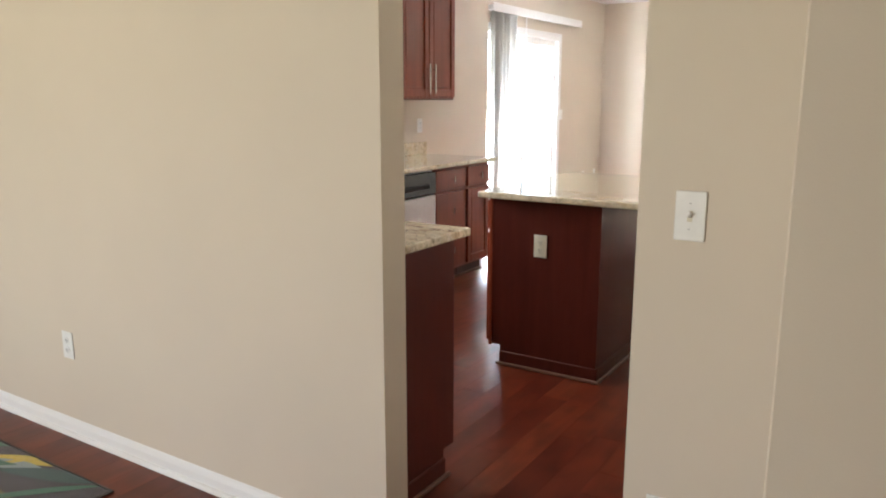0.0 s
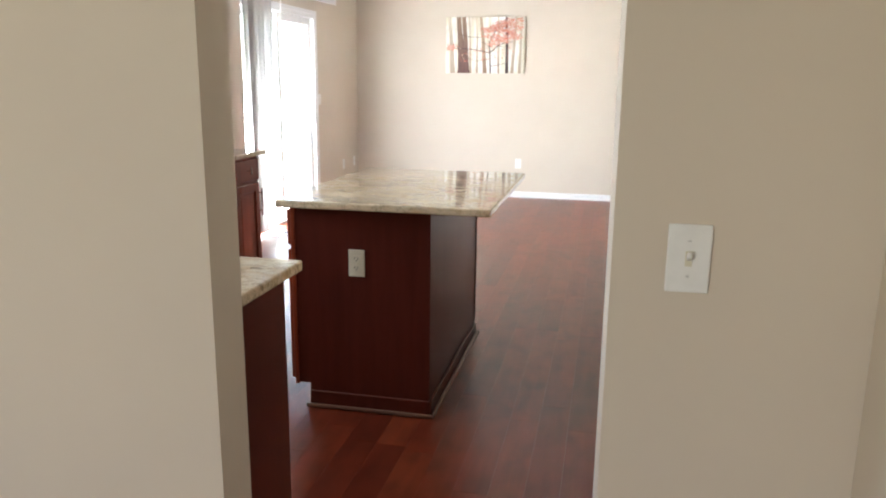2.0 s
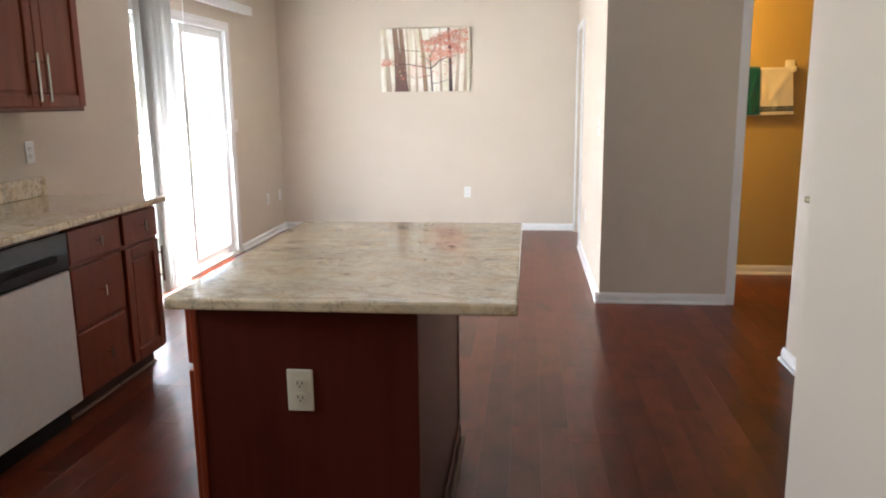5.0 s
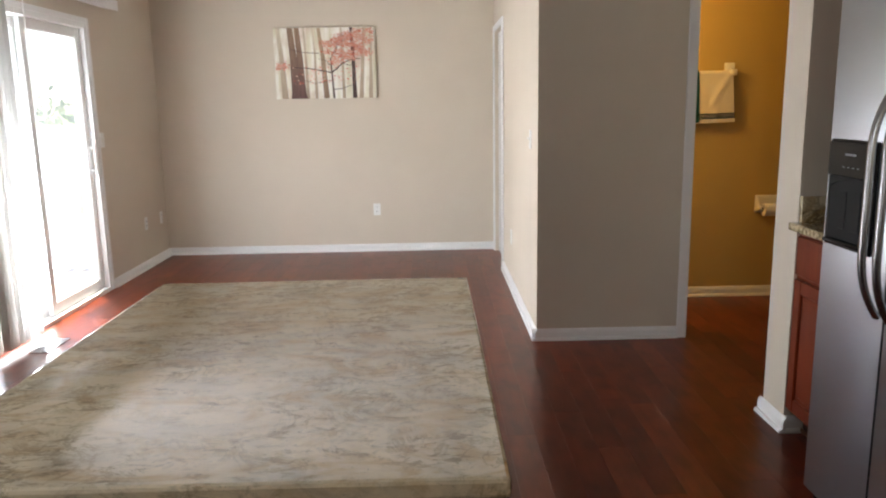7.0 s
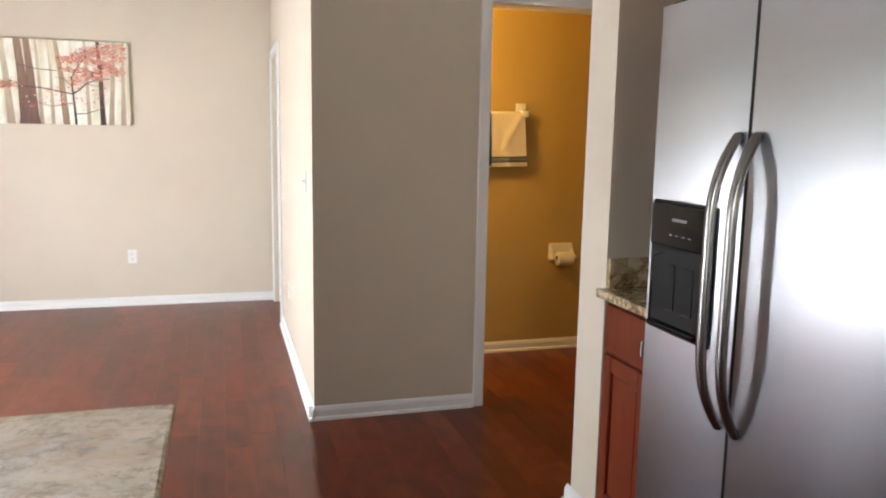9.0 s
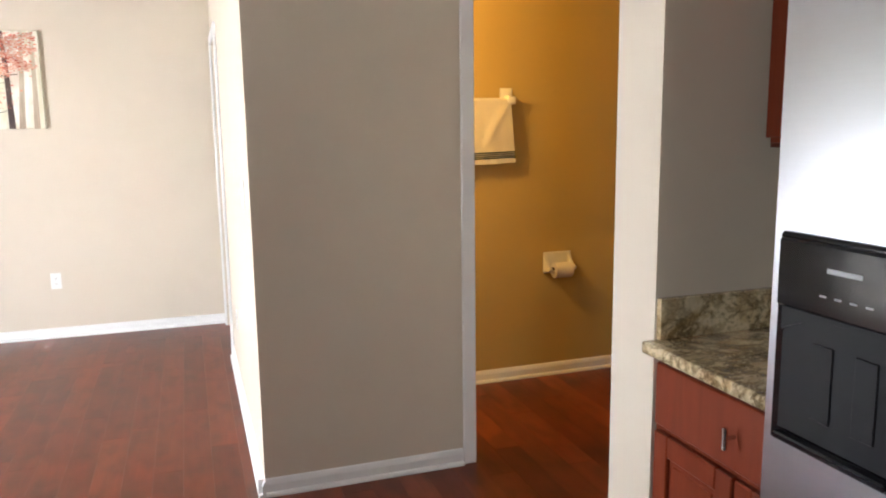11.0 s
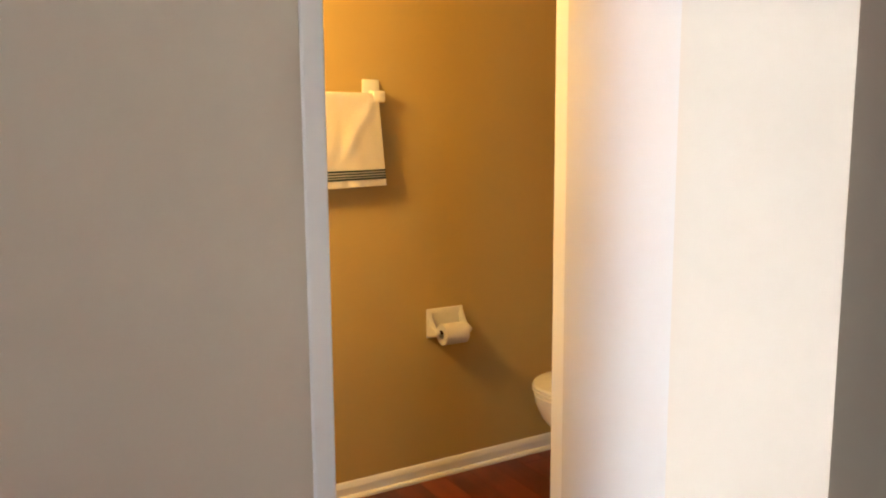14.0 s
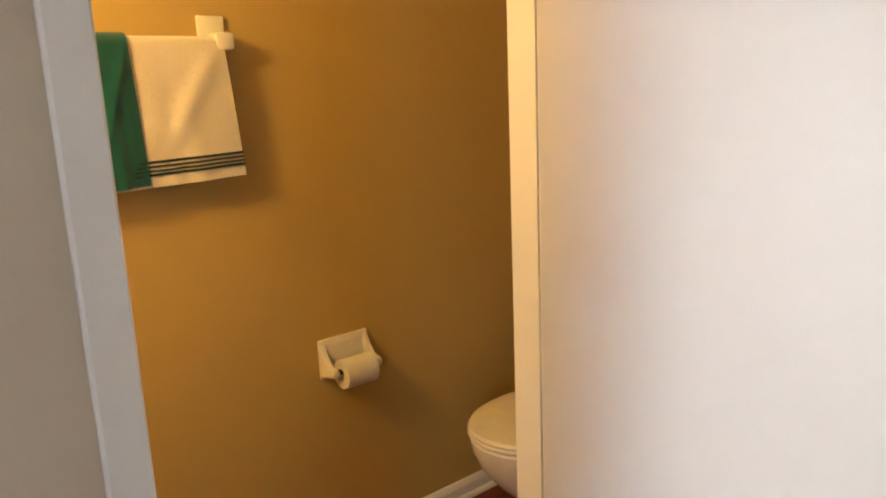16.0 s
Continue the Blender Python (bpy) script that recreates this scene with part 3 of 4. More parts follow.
for a, b in ((iy0 + 0.01, -0.0), (0.006, iy1 - 0.01)):
    d = part("drawer_front", slab_front(ix0 - 0.0005, -1, a, b, 0.715, 0.865), CHERRY, isl)
    t_knob(d, (ix0 - 0.0195, (a + b) / 2, 0.79), (-1, 0, 0))
    d = panel_door(isl, ix0 - 0.0005, -1, a, b, 0.118, 0.695)
    bar_handle(d, (ix0 - 0.0195, b - 0.03, 0.58), "z", 0.19, (-1, 0, 0))
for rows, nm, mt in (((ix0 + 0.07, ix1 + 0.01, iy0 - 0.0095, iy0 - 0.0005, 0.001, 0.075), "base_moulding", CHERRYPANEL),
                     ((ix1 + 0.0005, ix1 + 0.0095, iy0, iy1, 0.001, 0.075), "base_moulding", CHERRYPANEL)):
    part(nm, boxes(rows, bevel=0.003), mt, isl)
for rows in ((ix0 + 0.055, ix1 + 0.026, iy0 - 0.025, iy0 - 0.010, 0.001, 0.019), (ix1 + 0.010, ix1 + 0.026, iy0 - 0.009, iy1 + 0.01, 0.001, 0.019)):
    part("shoe_moulding", boxes(rows, bevel=0.006, seg=2), SHOE, isl, "worn light-edged shoe moulding")
slab("island_worktop", [(-1.84, -0.95, 3.352, 4.562, 0.8845, 0.916)], "polished cream granite island worktop", 0.007)


# ---- plates on the walls ----
def outlet(name, m, mat, label, n_gang=1):
    """A duplex outlet that faces local -y."""
    c = thing(name, m, label, "outlet", "wall plates")
    part("plate", boxes((-0.035, 0.035, -0.006, -0.0005, -0.0575, 0.0575), bevel=0.003, seg=2), mat, c)
    for z in (-0.0195, 0.0195):
        bm = bmesh.new()
        cyl(bm, (0, -0.006, z), (0, -0.0085, z), 0.0165, seg=24)
        for v in bm.verts:
            v.co.z = z + max(-0.0135, min(0.0135, v.co.z - z))
        r = part("receptacle", bm, mat, c)
        part("slots", boxes((-0.0075, -0.0052, -0.0092, -0.0086, z - 0.002, z + 0.0065), (0.0052, 0.0075, -0.0092, -0.0086, z - 0.002, z + 0.0055),
                            (-0.002, 0.002, -0.0092, -0.0086, z - 0.0095, z - 0.0055)), SLOT, r)
    bm = bmesh.new()
    cyl(bm, (0, -0.006, 0), (0, -0.0075, 0), 0.003, seg=10)
    part("screw", bm, mat, c)
    return c


def toggle(name, m, mat, label, w=0.035):
    c = thing(name, m, label, "light switch", "wall plates")
    part("plate", boxes((-w, w, -0.006, -0.0005, -0.0575, 0.0575), bevel=0.003, seg=2), mat, c)
    part("slot", boxes((-0.0055, 0.0055, -0.0072, -0.0062, -0.0125, 0.0125)), IVORY, c)
    bm = boxes((-0.004, 0.004, -0.02, -0.0073, -0.0035, 0.0085), bevel=0.0015)
    for v in bm.verts:
        v.co.z += max(0, -v.co.y - 0.0073) * 0.5
    part("lever", bm, mat, c)
    for z in (-0.03, 0.03):
        bm = bmesh.new()
        cyl(bm, (0, -0.006, z), (0, -0.0074, z), 0.003, seg=10)
        s = part("screw", bm, mat, c)
        part("screw_slot", boxes((-0.0024, 0.0024, -0.0079, -0.0075, z - 0.0004, z + 0.0004)), SLOT, s)
    return c


toggle("light_switch", pose(-0.389, RY0, 1.117), PLATE, "white toggle light switch on the partition")
outlet("outlet", pose(-0.417, RY0, 0.352), PLATE, "white duplex outlet low on the partition")
outlet("outlet", pose(-2.812, LY0, 0.394), PLATE, "white duplex outlet low on the dining wall")
outlet("island_outlet", pose(-1.515, 3.42, 0.655), IVORY, "ivory duplex outlet on the island's end")
outlet("outlet", pose(-1.578, YF, 0.412), PLATE, "white duplex outlet below the picture")
outlet("outlet", pose(XW, 9.145, 0.40, 0, 0, 90), PLATE, "white duplex outlet beside the glass door")
outlet("outlet", pose(XW, 9.53, 0.40, 0, 0, 90), PLATE, "white duplex outlet near the corner")
toggle("light_switch", pose(XW, 8.405, 1.18, 0, 0, 90), PLATE, "white light switch beside the glass door")
toggle("light_switch", pose(BX, 7.07, 1.19, 0, 0, -90), PLATE, "white light switch on the side wall")
outlet("outlet", pose(BX, 8.15, 0.39, 0, 0, -90), PLATE, "white outlet low on the side wall")
outlet("outlet", pose(XK, 5.30, 1.15, 0, 0, 90), PLATE, "white outlet above the sink worktop")

# ---- refrigerator ----
fr = thing("refrigerator", pose(0.215, 4.345, 0), "stainless steel side-by-side refrigerator with ice dispenser", "refrigerator")
fy0, fs, fy1, ftop = -0.465, 0.080, 0.438, 1.765
part("cabinet", boxes((0.075, 0.78, fy0 + 0.004, fy1 - 0.004, 0.03, ftop - 0.012), bevel=0.006), BLACKMATT, fr, "dark cabinet sides")


def fridge_door(y0, y1):
    """A door with slightly rounded long edges."""
    bm = bmesh.new()
    ys = sorted({y0, y1, (y0 + y1) / 2, y0 + 0.0006, y0 + 0.0016, y1 - 0.0006, y1 - 0.0016})
    pts = []
    for y in ys:
        e = min(y - y0, y1 - y)
        r = 0.0015
        pts.append((0.0 if e >= r else r - math.sqrt(max(0, r * r - (r - e) ** 2)), y))
    pts += [(0.07, y1), (0.07, y0)]
    lo = [bm.verts.new((x, y, 0.105)) for x, y in pts]
    hi = [bm.verts.new((x, y, ftop)) for x, y in pts]
    k = len(pts)
    for i in range(k):
        bm.faces.new((lo[i], lo[(i + 1) % k], hi[(i + 1) % k], hi[i]))
    bm.faces.new(lo[::-1])
    bm.faces.new(hi)
    return bm


fz = part("freezer_door", fridge_door(fs + 0.0045, fy1), STEEL, fr, "brushed stainless freezer door", True)
fd = part("fridge_door", fridge_door(fy0, fs - 0.0045), STEEL, fr, "brushed stainless fridge door", True)


def fridge_handle(y, parent, lean):
    bm = bmesh.new()
    pts = []
    for i in range(33):
        u = i / 32
        z = 0.80 + 0.65 * u
        e = min(u, 1 - u)
        s = 1 - (1 - min(1.0, e / 0.30)) ** 2.4
        pts.append((-0.008 - 0.052 * s, y + lean * (1 - s), z))
    ring = [(0.015 * math.cos(a), 0.010 * math.sin(a)) for a in [2 * math.pi * j / 12 for j in range(12)]]
    rows = []
    for i, p in enumerate(pts):
        a, b = Vector(pts[max(0, i - 1)]), Vector(pts[min(32, i + 1)])
        t = (b - a).normalized()
        side = Vector((0, 1, 0))
        up = t.cross(side).normalized()
        rows.append([bm.verts.new(Vector(p) + side * u + up * v) for u, v in ring])
    for r, s in zip(rows, rows[1:]):
        for j in range(12):
            bm.faces.new((r[j], r[(j + 1) % 12], s[(j + 1) % 12], s[j]))
    bm.faces.new(rows[0][::-1])
    bm.faces.new(rows[-1])
    for z in (0.805, 1.445):
        box(bm, -0.013, 0.0, y + lean - 0.009, y + lean + 0.009, z - 0.012, z + 0.012, 0.004)
    return part("handle", bm, HANDLESTEEL, parent, "bowed grey metal handle", True)


fridge_handle(0.112, fz, -0.008)
fridge_handle(0.040, fd, 0.006)
dp = part("dispenser", boxes((-0.010, -0.0005, 0.163, 0.416, 0.960, 1.290), bevel=0.004), BLACKGLOSS, fz, "black ice and water dispenser")
part("recess", boxes((-0.0108, -0.0102, 0.182, 0.398, 0.985, 1.17)), BLACKMATT, dp)
part("control_panel", boxes((-0.018, -0.0103, 0.17, 0.41, 1.178, 1.283), bevel=0.004), BLACKGLOSS, dp)
part("brand_bar", boxes((-0.0188, -0.0183, 0.255, 0.315, 1.243, 1.250)), GREYPRINT, dp, "unreadable grey print")
for i in range(4):
    part("button", boxes((-0.0188, -0.0183, 0.235 + 0.026 * i, 0.247 + 0.026 * i, 1.207, 1.210)), GREYPRINT, dp)
bm = bmesh.new()
arch = [(0.182 + 0.216 * i / 16, 1.172 - 0.03 * (2 * i / 16 - 1) ** 2) for i in range(17)]
f0 = [bm.verts.new((-0.0155, y, z)) for y, z in arch] + [bm.verts.new((-0.0155, 0.398, 1.178)), bm.verts.new((-0.0155, 0.182, 1.178))]
f1 = [bm.verts.new((-0.0109, v.co.y, v.co.z)) for v in f0]
for i in range(len(f0)):
    k = (i + 1) % len(f0)
    bm.faces.new((f0[i], f0[k], f1[k], f1[i]))
bm.faces.new(f0[::-1])
bm.faces.new(f1)
part("arch", bm, BLACKMATT, dp)
part("paddle", boxes((-0.0135, -0.0109, 0.225, 0.262, 1.02, 1.135), bevel=0.001), BLACKMATT, dp)
part("paddle", boxes((-0.0135, -0.0109, 0.30, 0.337, 1.02, 1.135), bevel=0.001), BLACKMATT, dp)
part("drip_tray", boxes((-0.03, -0.0105, 0.19, 0.39, 0.972, 0.984), bevel=0.003), BLACKGLOSS, dp)
# black strip flush with the fronts, added for the shade in the door gap
part("gap_shade", boxes((-0.0006, 0.073, fs - 0.0043, fs + 0.0043, 0.11, ftop - 0.004)), BLACKMATT, fr, "black strip for the shaded gap between the doors")
part("grille", boxes((0.03, 0.075, fy0 + 0.01, fy1 - 0.01, 0.028, 0.1), bevel=0.004), BLACKMATT, fr, "black base grille")
for i in range(9):
    part("grille_slot", boxes((0.0288, 0.0298, fy0 + 0.05 + i * 0.09, fy0 + 0.12 + i * 0.09, 0.045, 0.052)), SLOT, fr)
for y in (fy0 + 0.03, fy1 - 0.03):
    part("hinge_cap", boxes((0.02, 0.12, y - 0.025, y + 0.025, ftop - 0.011, ftop + 0.012), bevel=0.004), BLACKMATT, fr)
    bm = bmesh.new()
    cyl(bm, (0.03, y - 0.02, 0.021), (0.03, y + 0.02, 0.021), 0.02, seg=16)
    box(bm, 0.0, 0.075, y - 0.014, y + 0.03, 0.02, 0.032, 0.003)
    part("roller_foot", bm, BLACKMATT, fr)

# ---- small counter beside the refrigerator ----
XS = 0.463
base_unit("small_base_cabinet", 4.80, 5.428, "cherry base cabinet beside the refrigerator",
          [("drawer", 4.815, 5.41, 0.70, 0.862, 0), ("door", 4.815, 5.11, 0.118, 0.682, 5.08), ("door", 5.118, 5.41, 0.118, 0.682, None)],
          back=1.067, face=XS, out=-1)
slab("small_worktop", [(0.409, 1.067, 4.79, 5.4275, 0.8845, 0.916)], "cream and brown veined granite worktop of the small counter", stone=GRANITEBOLD)
slab("small_backsplash", [(0.4525, 1.045, 5.4085, 5.4285, 0.9165, 1.022)], "veined granite backsplash on the wall end", 0.003, GRANITEBOLD)
slab("small_backsplash", [(1.047, 1.067, 4.79, 5.4275, 0.9165, 1.022)], "veined granite backsplash behind the small counter", 0.003, GRANITEBOLD)
wall_unit("small_wall_cabinet", 4.80, 5.40, 1.404, 2.29, "dark cherry wall cabinet over the small counter", [(4.81, 5.098, 5.06), (5.105, 5.397, None)], 1.067, 0.752, -1)
wall_unit("fridge_top_cabinet", 3.87, 4.795, 1.83, 2.29, "dark cherry cabinet over the refrigerator", [(3.88, 4.33, None), (4.336, 4.785, None)], 1.067, 0.45, -1)

# ---- sliding glass door and blinds ----
gd = tagged(new("window_1"), "white sliding glass patio door, sunlit", "patio door", "", "structure")
gx0, gx1 = XW - OUT + 0.01, XW + 0.012
def gbox(*r):
    return boxes(*r, bevel=0.004)
part("frame", gbox((gx0, gx1, GY0 + 0.001, GY0 + 0.045, 0, GZ), (gx0, gx1, GY1 - 0.045, GY1 - 0.001, 0, GZ), (gx0, gx1, GY0 + 0.046, GY1 - 0.046, GZ - 0.05, GZ - 0.001)), VINYL, gd)
part("sill", boxes((gx0, gx1, GY0 + 0.046, GY1 - 0.046, 0.0, 0.028), (XW - 0.075, XW - 0.069, GY0 + 0.046, GY1 - 0.046, 0.028, 0.04)), VINYL, gd)
def panel(y0, y1, x):
    p = part("panel", boxes((x, x + 0.035, y0, y0 + 0.065, 0.03, GZ - 0.05), (x, x + 0.035, y1 - 0.065, y1, 0.03, GZ - 0.05),
                            (x, x + 0.035, y0 + 0.065, y1 - 0.065, 0.03, 0.11), (x, x + 0.035, y0 + 0.065, y1 - 0.065, GZ - 0.12, GZ - 0.05), bevel=0.004), VINYL, gd)
    g = part("pane", boxes((x + 0.014, x + 0.02, y0 + 0.06, y1 - 0.06, 0.105, GZ - 0.115)), GLASS, p)
    g.visible_shadow = False
    return p
panel(GY0 + 0.045, 7.50, XW - 0.115)
pr = panel(7.43, GY1 - 0.045, XW - 0.065)
bm = boxes((XW - 0.030, XW - 0.022, 8.215, 8.245, 0.93, 1.16), (XW - 0.022, XW + 0.012, 8.222, 8.238, 0.95, 0.97), (XW - 0.022, XW + 0.012, 8.222, 8.238, 1.12, 1.14),
           (XW + 0.006, XW + 0.02, 8.22, 8.24, 0.93, 1.16), bevel=0.003)
part("handle", bm, VINYL, pr, "white pull handle")
setting("trim_patio_door", casing(bmesh.new(), "y", XW + 0.0125, 1, GY0 + 0.012, GY1 - 0.012, GZ - 0.012, 0.04, 0.006), TRIM, "white door trim", "door casing")

vb = thing("vertical_blind", pose(-3.53, 7.65, 2.17), "cream vertical blind drawn aside from the glass door", "blind")
part("head_rail", boxes((-0.05, 0.03, -1.15, 1.0, 0.02, 0.065), bevel=0.006), SLAT, vb)
part("valance", boxes((0.031, 0.038, -1.15, 1.0, 0.005, 0.085), bevel=0.002), SLAT, vb, "cream valance strip")
sl = bmesh.new()
n = 6
cur = [(-0.044 + 0.088 * i / n, 0.006 * (1 - (2 * i / n - 1) ** 2)) for i in range(n + 1)]
for z0, z1 in ((-2.12, 0.018),):
    f = [sl.verts.new((x, y, z0)) for x, y in cur] + [sl.verts.new((x, y + 0.0016, z0)) for x, y in reversed(cur)]
    g = [sl.verts.new((v.co.x, v.co.y, z1)) for v in f]
    k = len(f)
    for i in range(k):
        sl.faces.new((f[i], f[(i + 1) % k], g[(i + 1) % k], g[i]))
    sl.faces.new(f[::-1])
    sl.faces.new(g)
slat_mesh = mesh_of("slat", sl, SLAT, True)
rnd_b = random.Random(7)
for i in range(14):
    ob = new("slat", slat_mesh)
    ob.parent = vb
    y = -1.095 + i * 0.033 + rnd_b.uniform(-0.004, 0.004)
    ob.matrix_basis = pose(-0.005, y, 0, 0, 0, rnd_b.uniform(-14, 14) - (34 if i < 2 else 0))
bm = bmesh.new()
cyl(bm, (0.02, -0.42, -1.2), (0.02, -0.42, 0.02), 0.004, seg=8)
part("wand", bm, VINYL, vb)

rg = thing("floor_register", pose(-3.40, 6.86, 0), "brown metal floor register by the glass door", "floor register")
part("frame", boxes((-0.06, 0.06, -0.14, 0.14, 0.0005, 0.006), bevel=0.002), HANDLESTEEL, rg)
for i in range(11):
    part("slot", boxes((-0.045, 0.045, -0.12 + i * 0.022, -0.11 + i * 0.022, 0.0062, 0.0068)), SLOT, rg)

# ---- picture ----
pic = thing("canvas_picture", pose(-2.015, YF, 1.803), "canvas print of autumn trees with red leaves", "picture")
m, n_, l_, b_ = material("misty_canvas_print")
v = coords(n_, l_, (9, 1, 1.6))
c = ramp(n_, l_, noise_tex(n_, l_, v, 1.1, 4, 0.55, 0.4), [(0.25, (0.46, 0.42, 0.27)), (0.42, (0.68, 0.64, 0.48)), (0.58, (0.84, 0.82, 0.74)), (0.75, (0.60, 0.54, 0.40))])
c = mix(n_, l_, ramp(n_, l_, noise_tex(n_, l_, coords(n_, l_), 5, 3), [(0.5, (0, 0, 0)), (0.68, (0.45,) * 3)]), c, (0.50, 0.30, 0.19))
l_.new(c, b_.inputs["Base Color"])
set_bsdf(b_, 0.6)
bump(n_, l_, b_, noise_tex(n_, l_, coords(n_, l_), 600, 2), 0.2, 0.001)
part("canvas", boxes((-0.472, 0.472, -0.034, -0.0005, -0.324, 0.324), bevel=0.004), m, pic)


def painted(name, colour, rough=0.6):
    return paint(name, colour, rough, 0.1, 300)




def painted_trunk(name, foot, top):
    """Printed trunk: dark at the foot, misty towards the top, with streaks along it."""
    m, n, l, b = material(name)
    tc, sep, rng = n.new("ShaderNodeTexCoord"), n.new("ShaderNodeSeparateXYZ"), n.new("ShaderNodeMapRange")
    l.new(tc.outputs["Object"], sep.inputs[0])
    l.new(sep.outputs["Z"], rng.inputs[0])
    rng.inputs[1].default_value, rng.inputs[2].default_value = -0.33, 0.33
    c = ramp(n, l, rng.outputs[0], [(0.0, foot), (0.35, tuple((a * 2 + b) / 3 for a, b in zip(foot, top))), (1.0, top)])
    streak = ramp(n, l, noise_tex(n, l, coords(n, l, (60, 1, 6)), 1.0, 4), [(0.3, (0.72, 0.72, 0.72)), (0.7, (1.2, 1.2, 1.2))])
    l.new(mix(n, l, 1.0, c, streak, "MULTIPLY"), b.inputs["Base Color"])
    set_bsdf(b, 0.6)
    return m


TRUNKS = [painted_trunk("painted_trunk_brown", (0.13, 0.06, 0.05), (0.30, 0.19, 0.12)), painted_trunk("painted_trunk_tan", (0.26, 0.16, 0.10), (0.52, 0.38, 0.24)),
          painted_trunk("painted_trunk_dark", (0.06, 0.032, 0.028), (0.13, 0.075, 0.06)), painted_trunk("painted_trunk_pale", (0.40, 0.30, 0.21), (0.62, 0.54, 0.40))]
REDS = [painted("painted_leaf_red", (0.56, 0.09, 0.055)), painted("painted_leaf_coral", (0.72, 0.26, 0.17)), painted("painted_leaf_pink", (0.74, 0.45, 0.34))]
FY = -0.0345


def painted_strip(pts, mat, name, depth):
    """A tapered stroke through (x, z, half width) rows, a fraction of a millimetre proud."""
    bm = bmesh.new()
    y = FY - depth * 0.0003
    L, R = [], []
    for x, z, h in pts:
        L.append(bm.verts.new((x - h, y, z)))
        R.append(bm.verts.new((x + h, y, z)))
    for i in range(len(pts) - 1):
        bm.faces.new((L[i], R[i], R[i + 1], L[i + 1]))
    return part(name, bm, mat, pic)


def stroke(pts, mat, name, depth):
    """A thin branch through (x, z, half width) rows, thickness across its run."""
    bm = bmesh.new()
    y = FY - depth * 0.0003
    prev = None
    for i, (x, z, h) in enumerate(pts):
        a, b = pts[max(0, i - 1)], pts[min(len(pts) - 1, i + 1)]
        d = Vector((b[0] - a[0], 0, b[1] - a[1])).normalized()
        s = Vector((-d.z, 0, d.x))
        p = Vector((x, y, z))
        cur2 = (bm.verts.new(p + s * h), bm.verts.new(p - s * h))
        if prev:
            bm.faces.new((prev[0], prev[1], cur2[1], cur2[0]))
        prev = cur2
    return part(name, bm, mat, pic)


for i, (xt, xb, w, mt) in enumerate(((-0.318, -0.278, 0.032, 0), (-0.254, -0.222, 0.028, 0), (-0.052, 0.006, 0.019, 1), (-0.43, -0.385, 0.022, 3), (0.250, 0.270, 0.015, 2),
                                     (0.37, 0.33, 0.015, 3), (0.155, 0.168, 0.011, 3), (-0.10, -0.09, 0.010, 3), (0.43, 0.42, 0.014, 3), (-0.19, -0.17, 0.012, 3))):
    painted_strip([(xt, 0.322, w * 0.8), ((xt + xb) / 2 + 0.004, 0.05, w), (xb, -0.322, w * 1.35)], TRUNKS[mt], "painted_trunk", 1 + i * 0.3)
painted_strip([(-0.262, -0.12, 0.004), (-0.256, -0.2, 0.05), (-0.252, -0.322, 0.078)], TRUNKS[0], "painted_trunk", 5)
DK = TRUNKS[2]
stroke([(0.074, -0.322, 0.009), (0.062, -0.1, 0.007), (0.052, 0.05, 0.005)], DK, "painted_sapling", 8)
stroke([(0.056, -0.085, 0.005), (-0.15, -0.045, 0.004), (-0.30, -0.035, 0.004), (-0.44, -0.03, 0.003)], DK, "painted_branch", 8.3)
stroke([(0.058, -0.085, 0.007), (0.11, -0.05, 0.006), (0.16, 0.0, 0.005), (0.24, 0.03, 0.004), (0.33, 0.04, 0.003)], DK, "painted_branch", 8.6)
stroke([(0.053, 0.04, 0.004), (0.10, 0.12, 0.003), (0.15, 0.19, 0.003), (0.26, 0.25, 0.002)], DK, "painted_branch", 8.9)
stroke([(0.066, -0.24, 0.004), (0.14, -0.235, 0.003), (0.25, -0.20, 0.002)], DK, "painted_branch", 9.2)
stroke([(-0.05, 0.09, 0.003), (-0.2, 0.10, 0.003), (-0.32, 0.13, 0.002)], DK, "painted_branch", 9.5)
stroke([(0.05, -0.155, 0.003), (-0.1, -0.185, 0.002), (-0.2, -0.15, 0.002)], DK, "painted_branch", 9.8)
stroke([(0.16, 0.0, 0.003), (0.22, -0.02, 0.002), (0.29, -0.01, 0.0015)], DK, "painted_branch", 10.1)
stroke([(0.10, 0.12, 0.003), (0.13, 0.22, 0.002), (0.20, 0.27, 0.0015)], DK, "painted_branch", 10.4)
stroke([(-0.30, -0.035, 0.002), (-0.37, 0.01, 0.0015), (-0.44, 0.02, 0.001)], TRUNKS[0], "painted_branch", 10.7)
stroke([(0.05, -0.02, 0.003), (0.0, 0.03, 0.002), (-0.06, 0.04, 0.0015)], DK, "painted_branch", 11.0)
rp = random.Random(11)
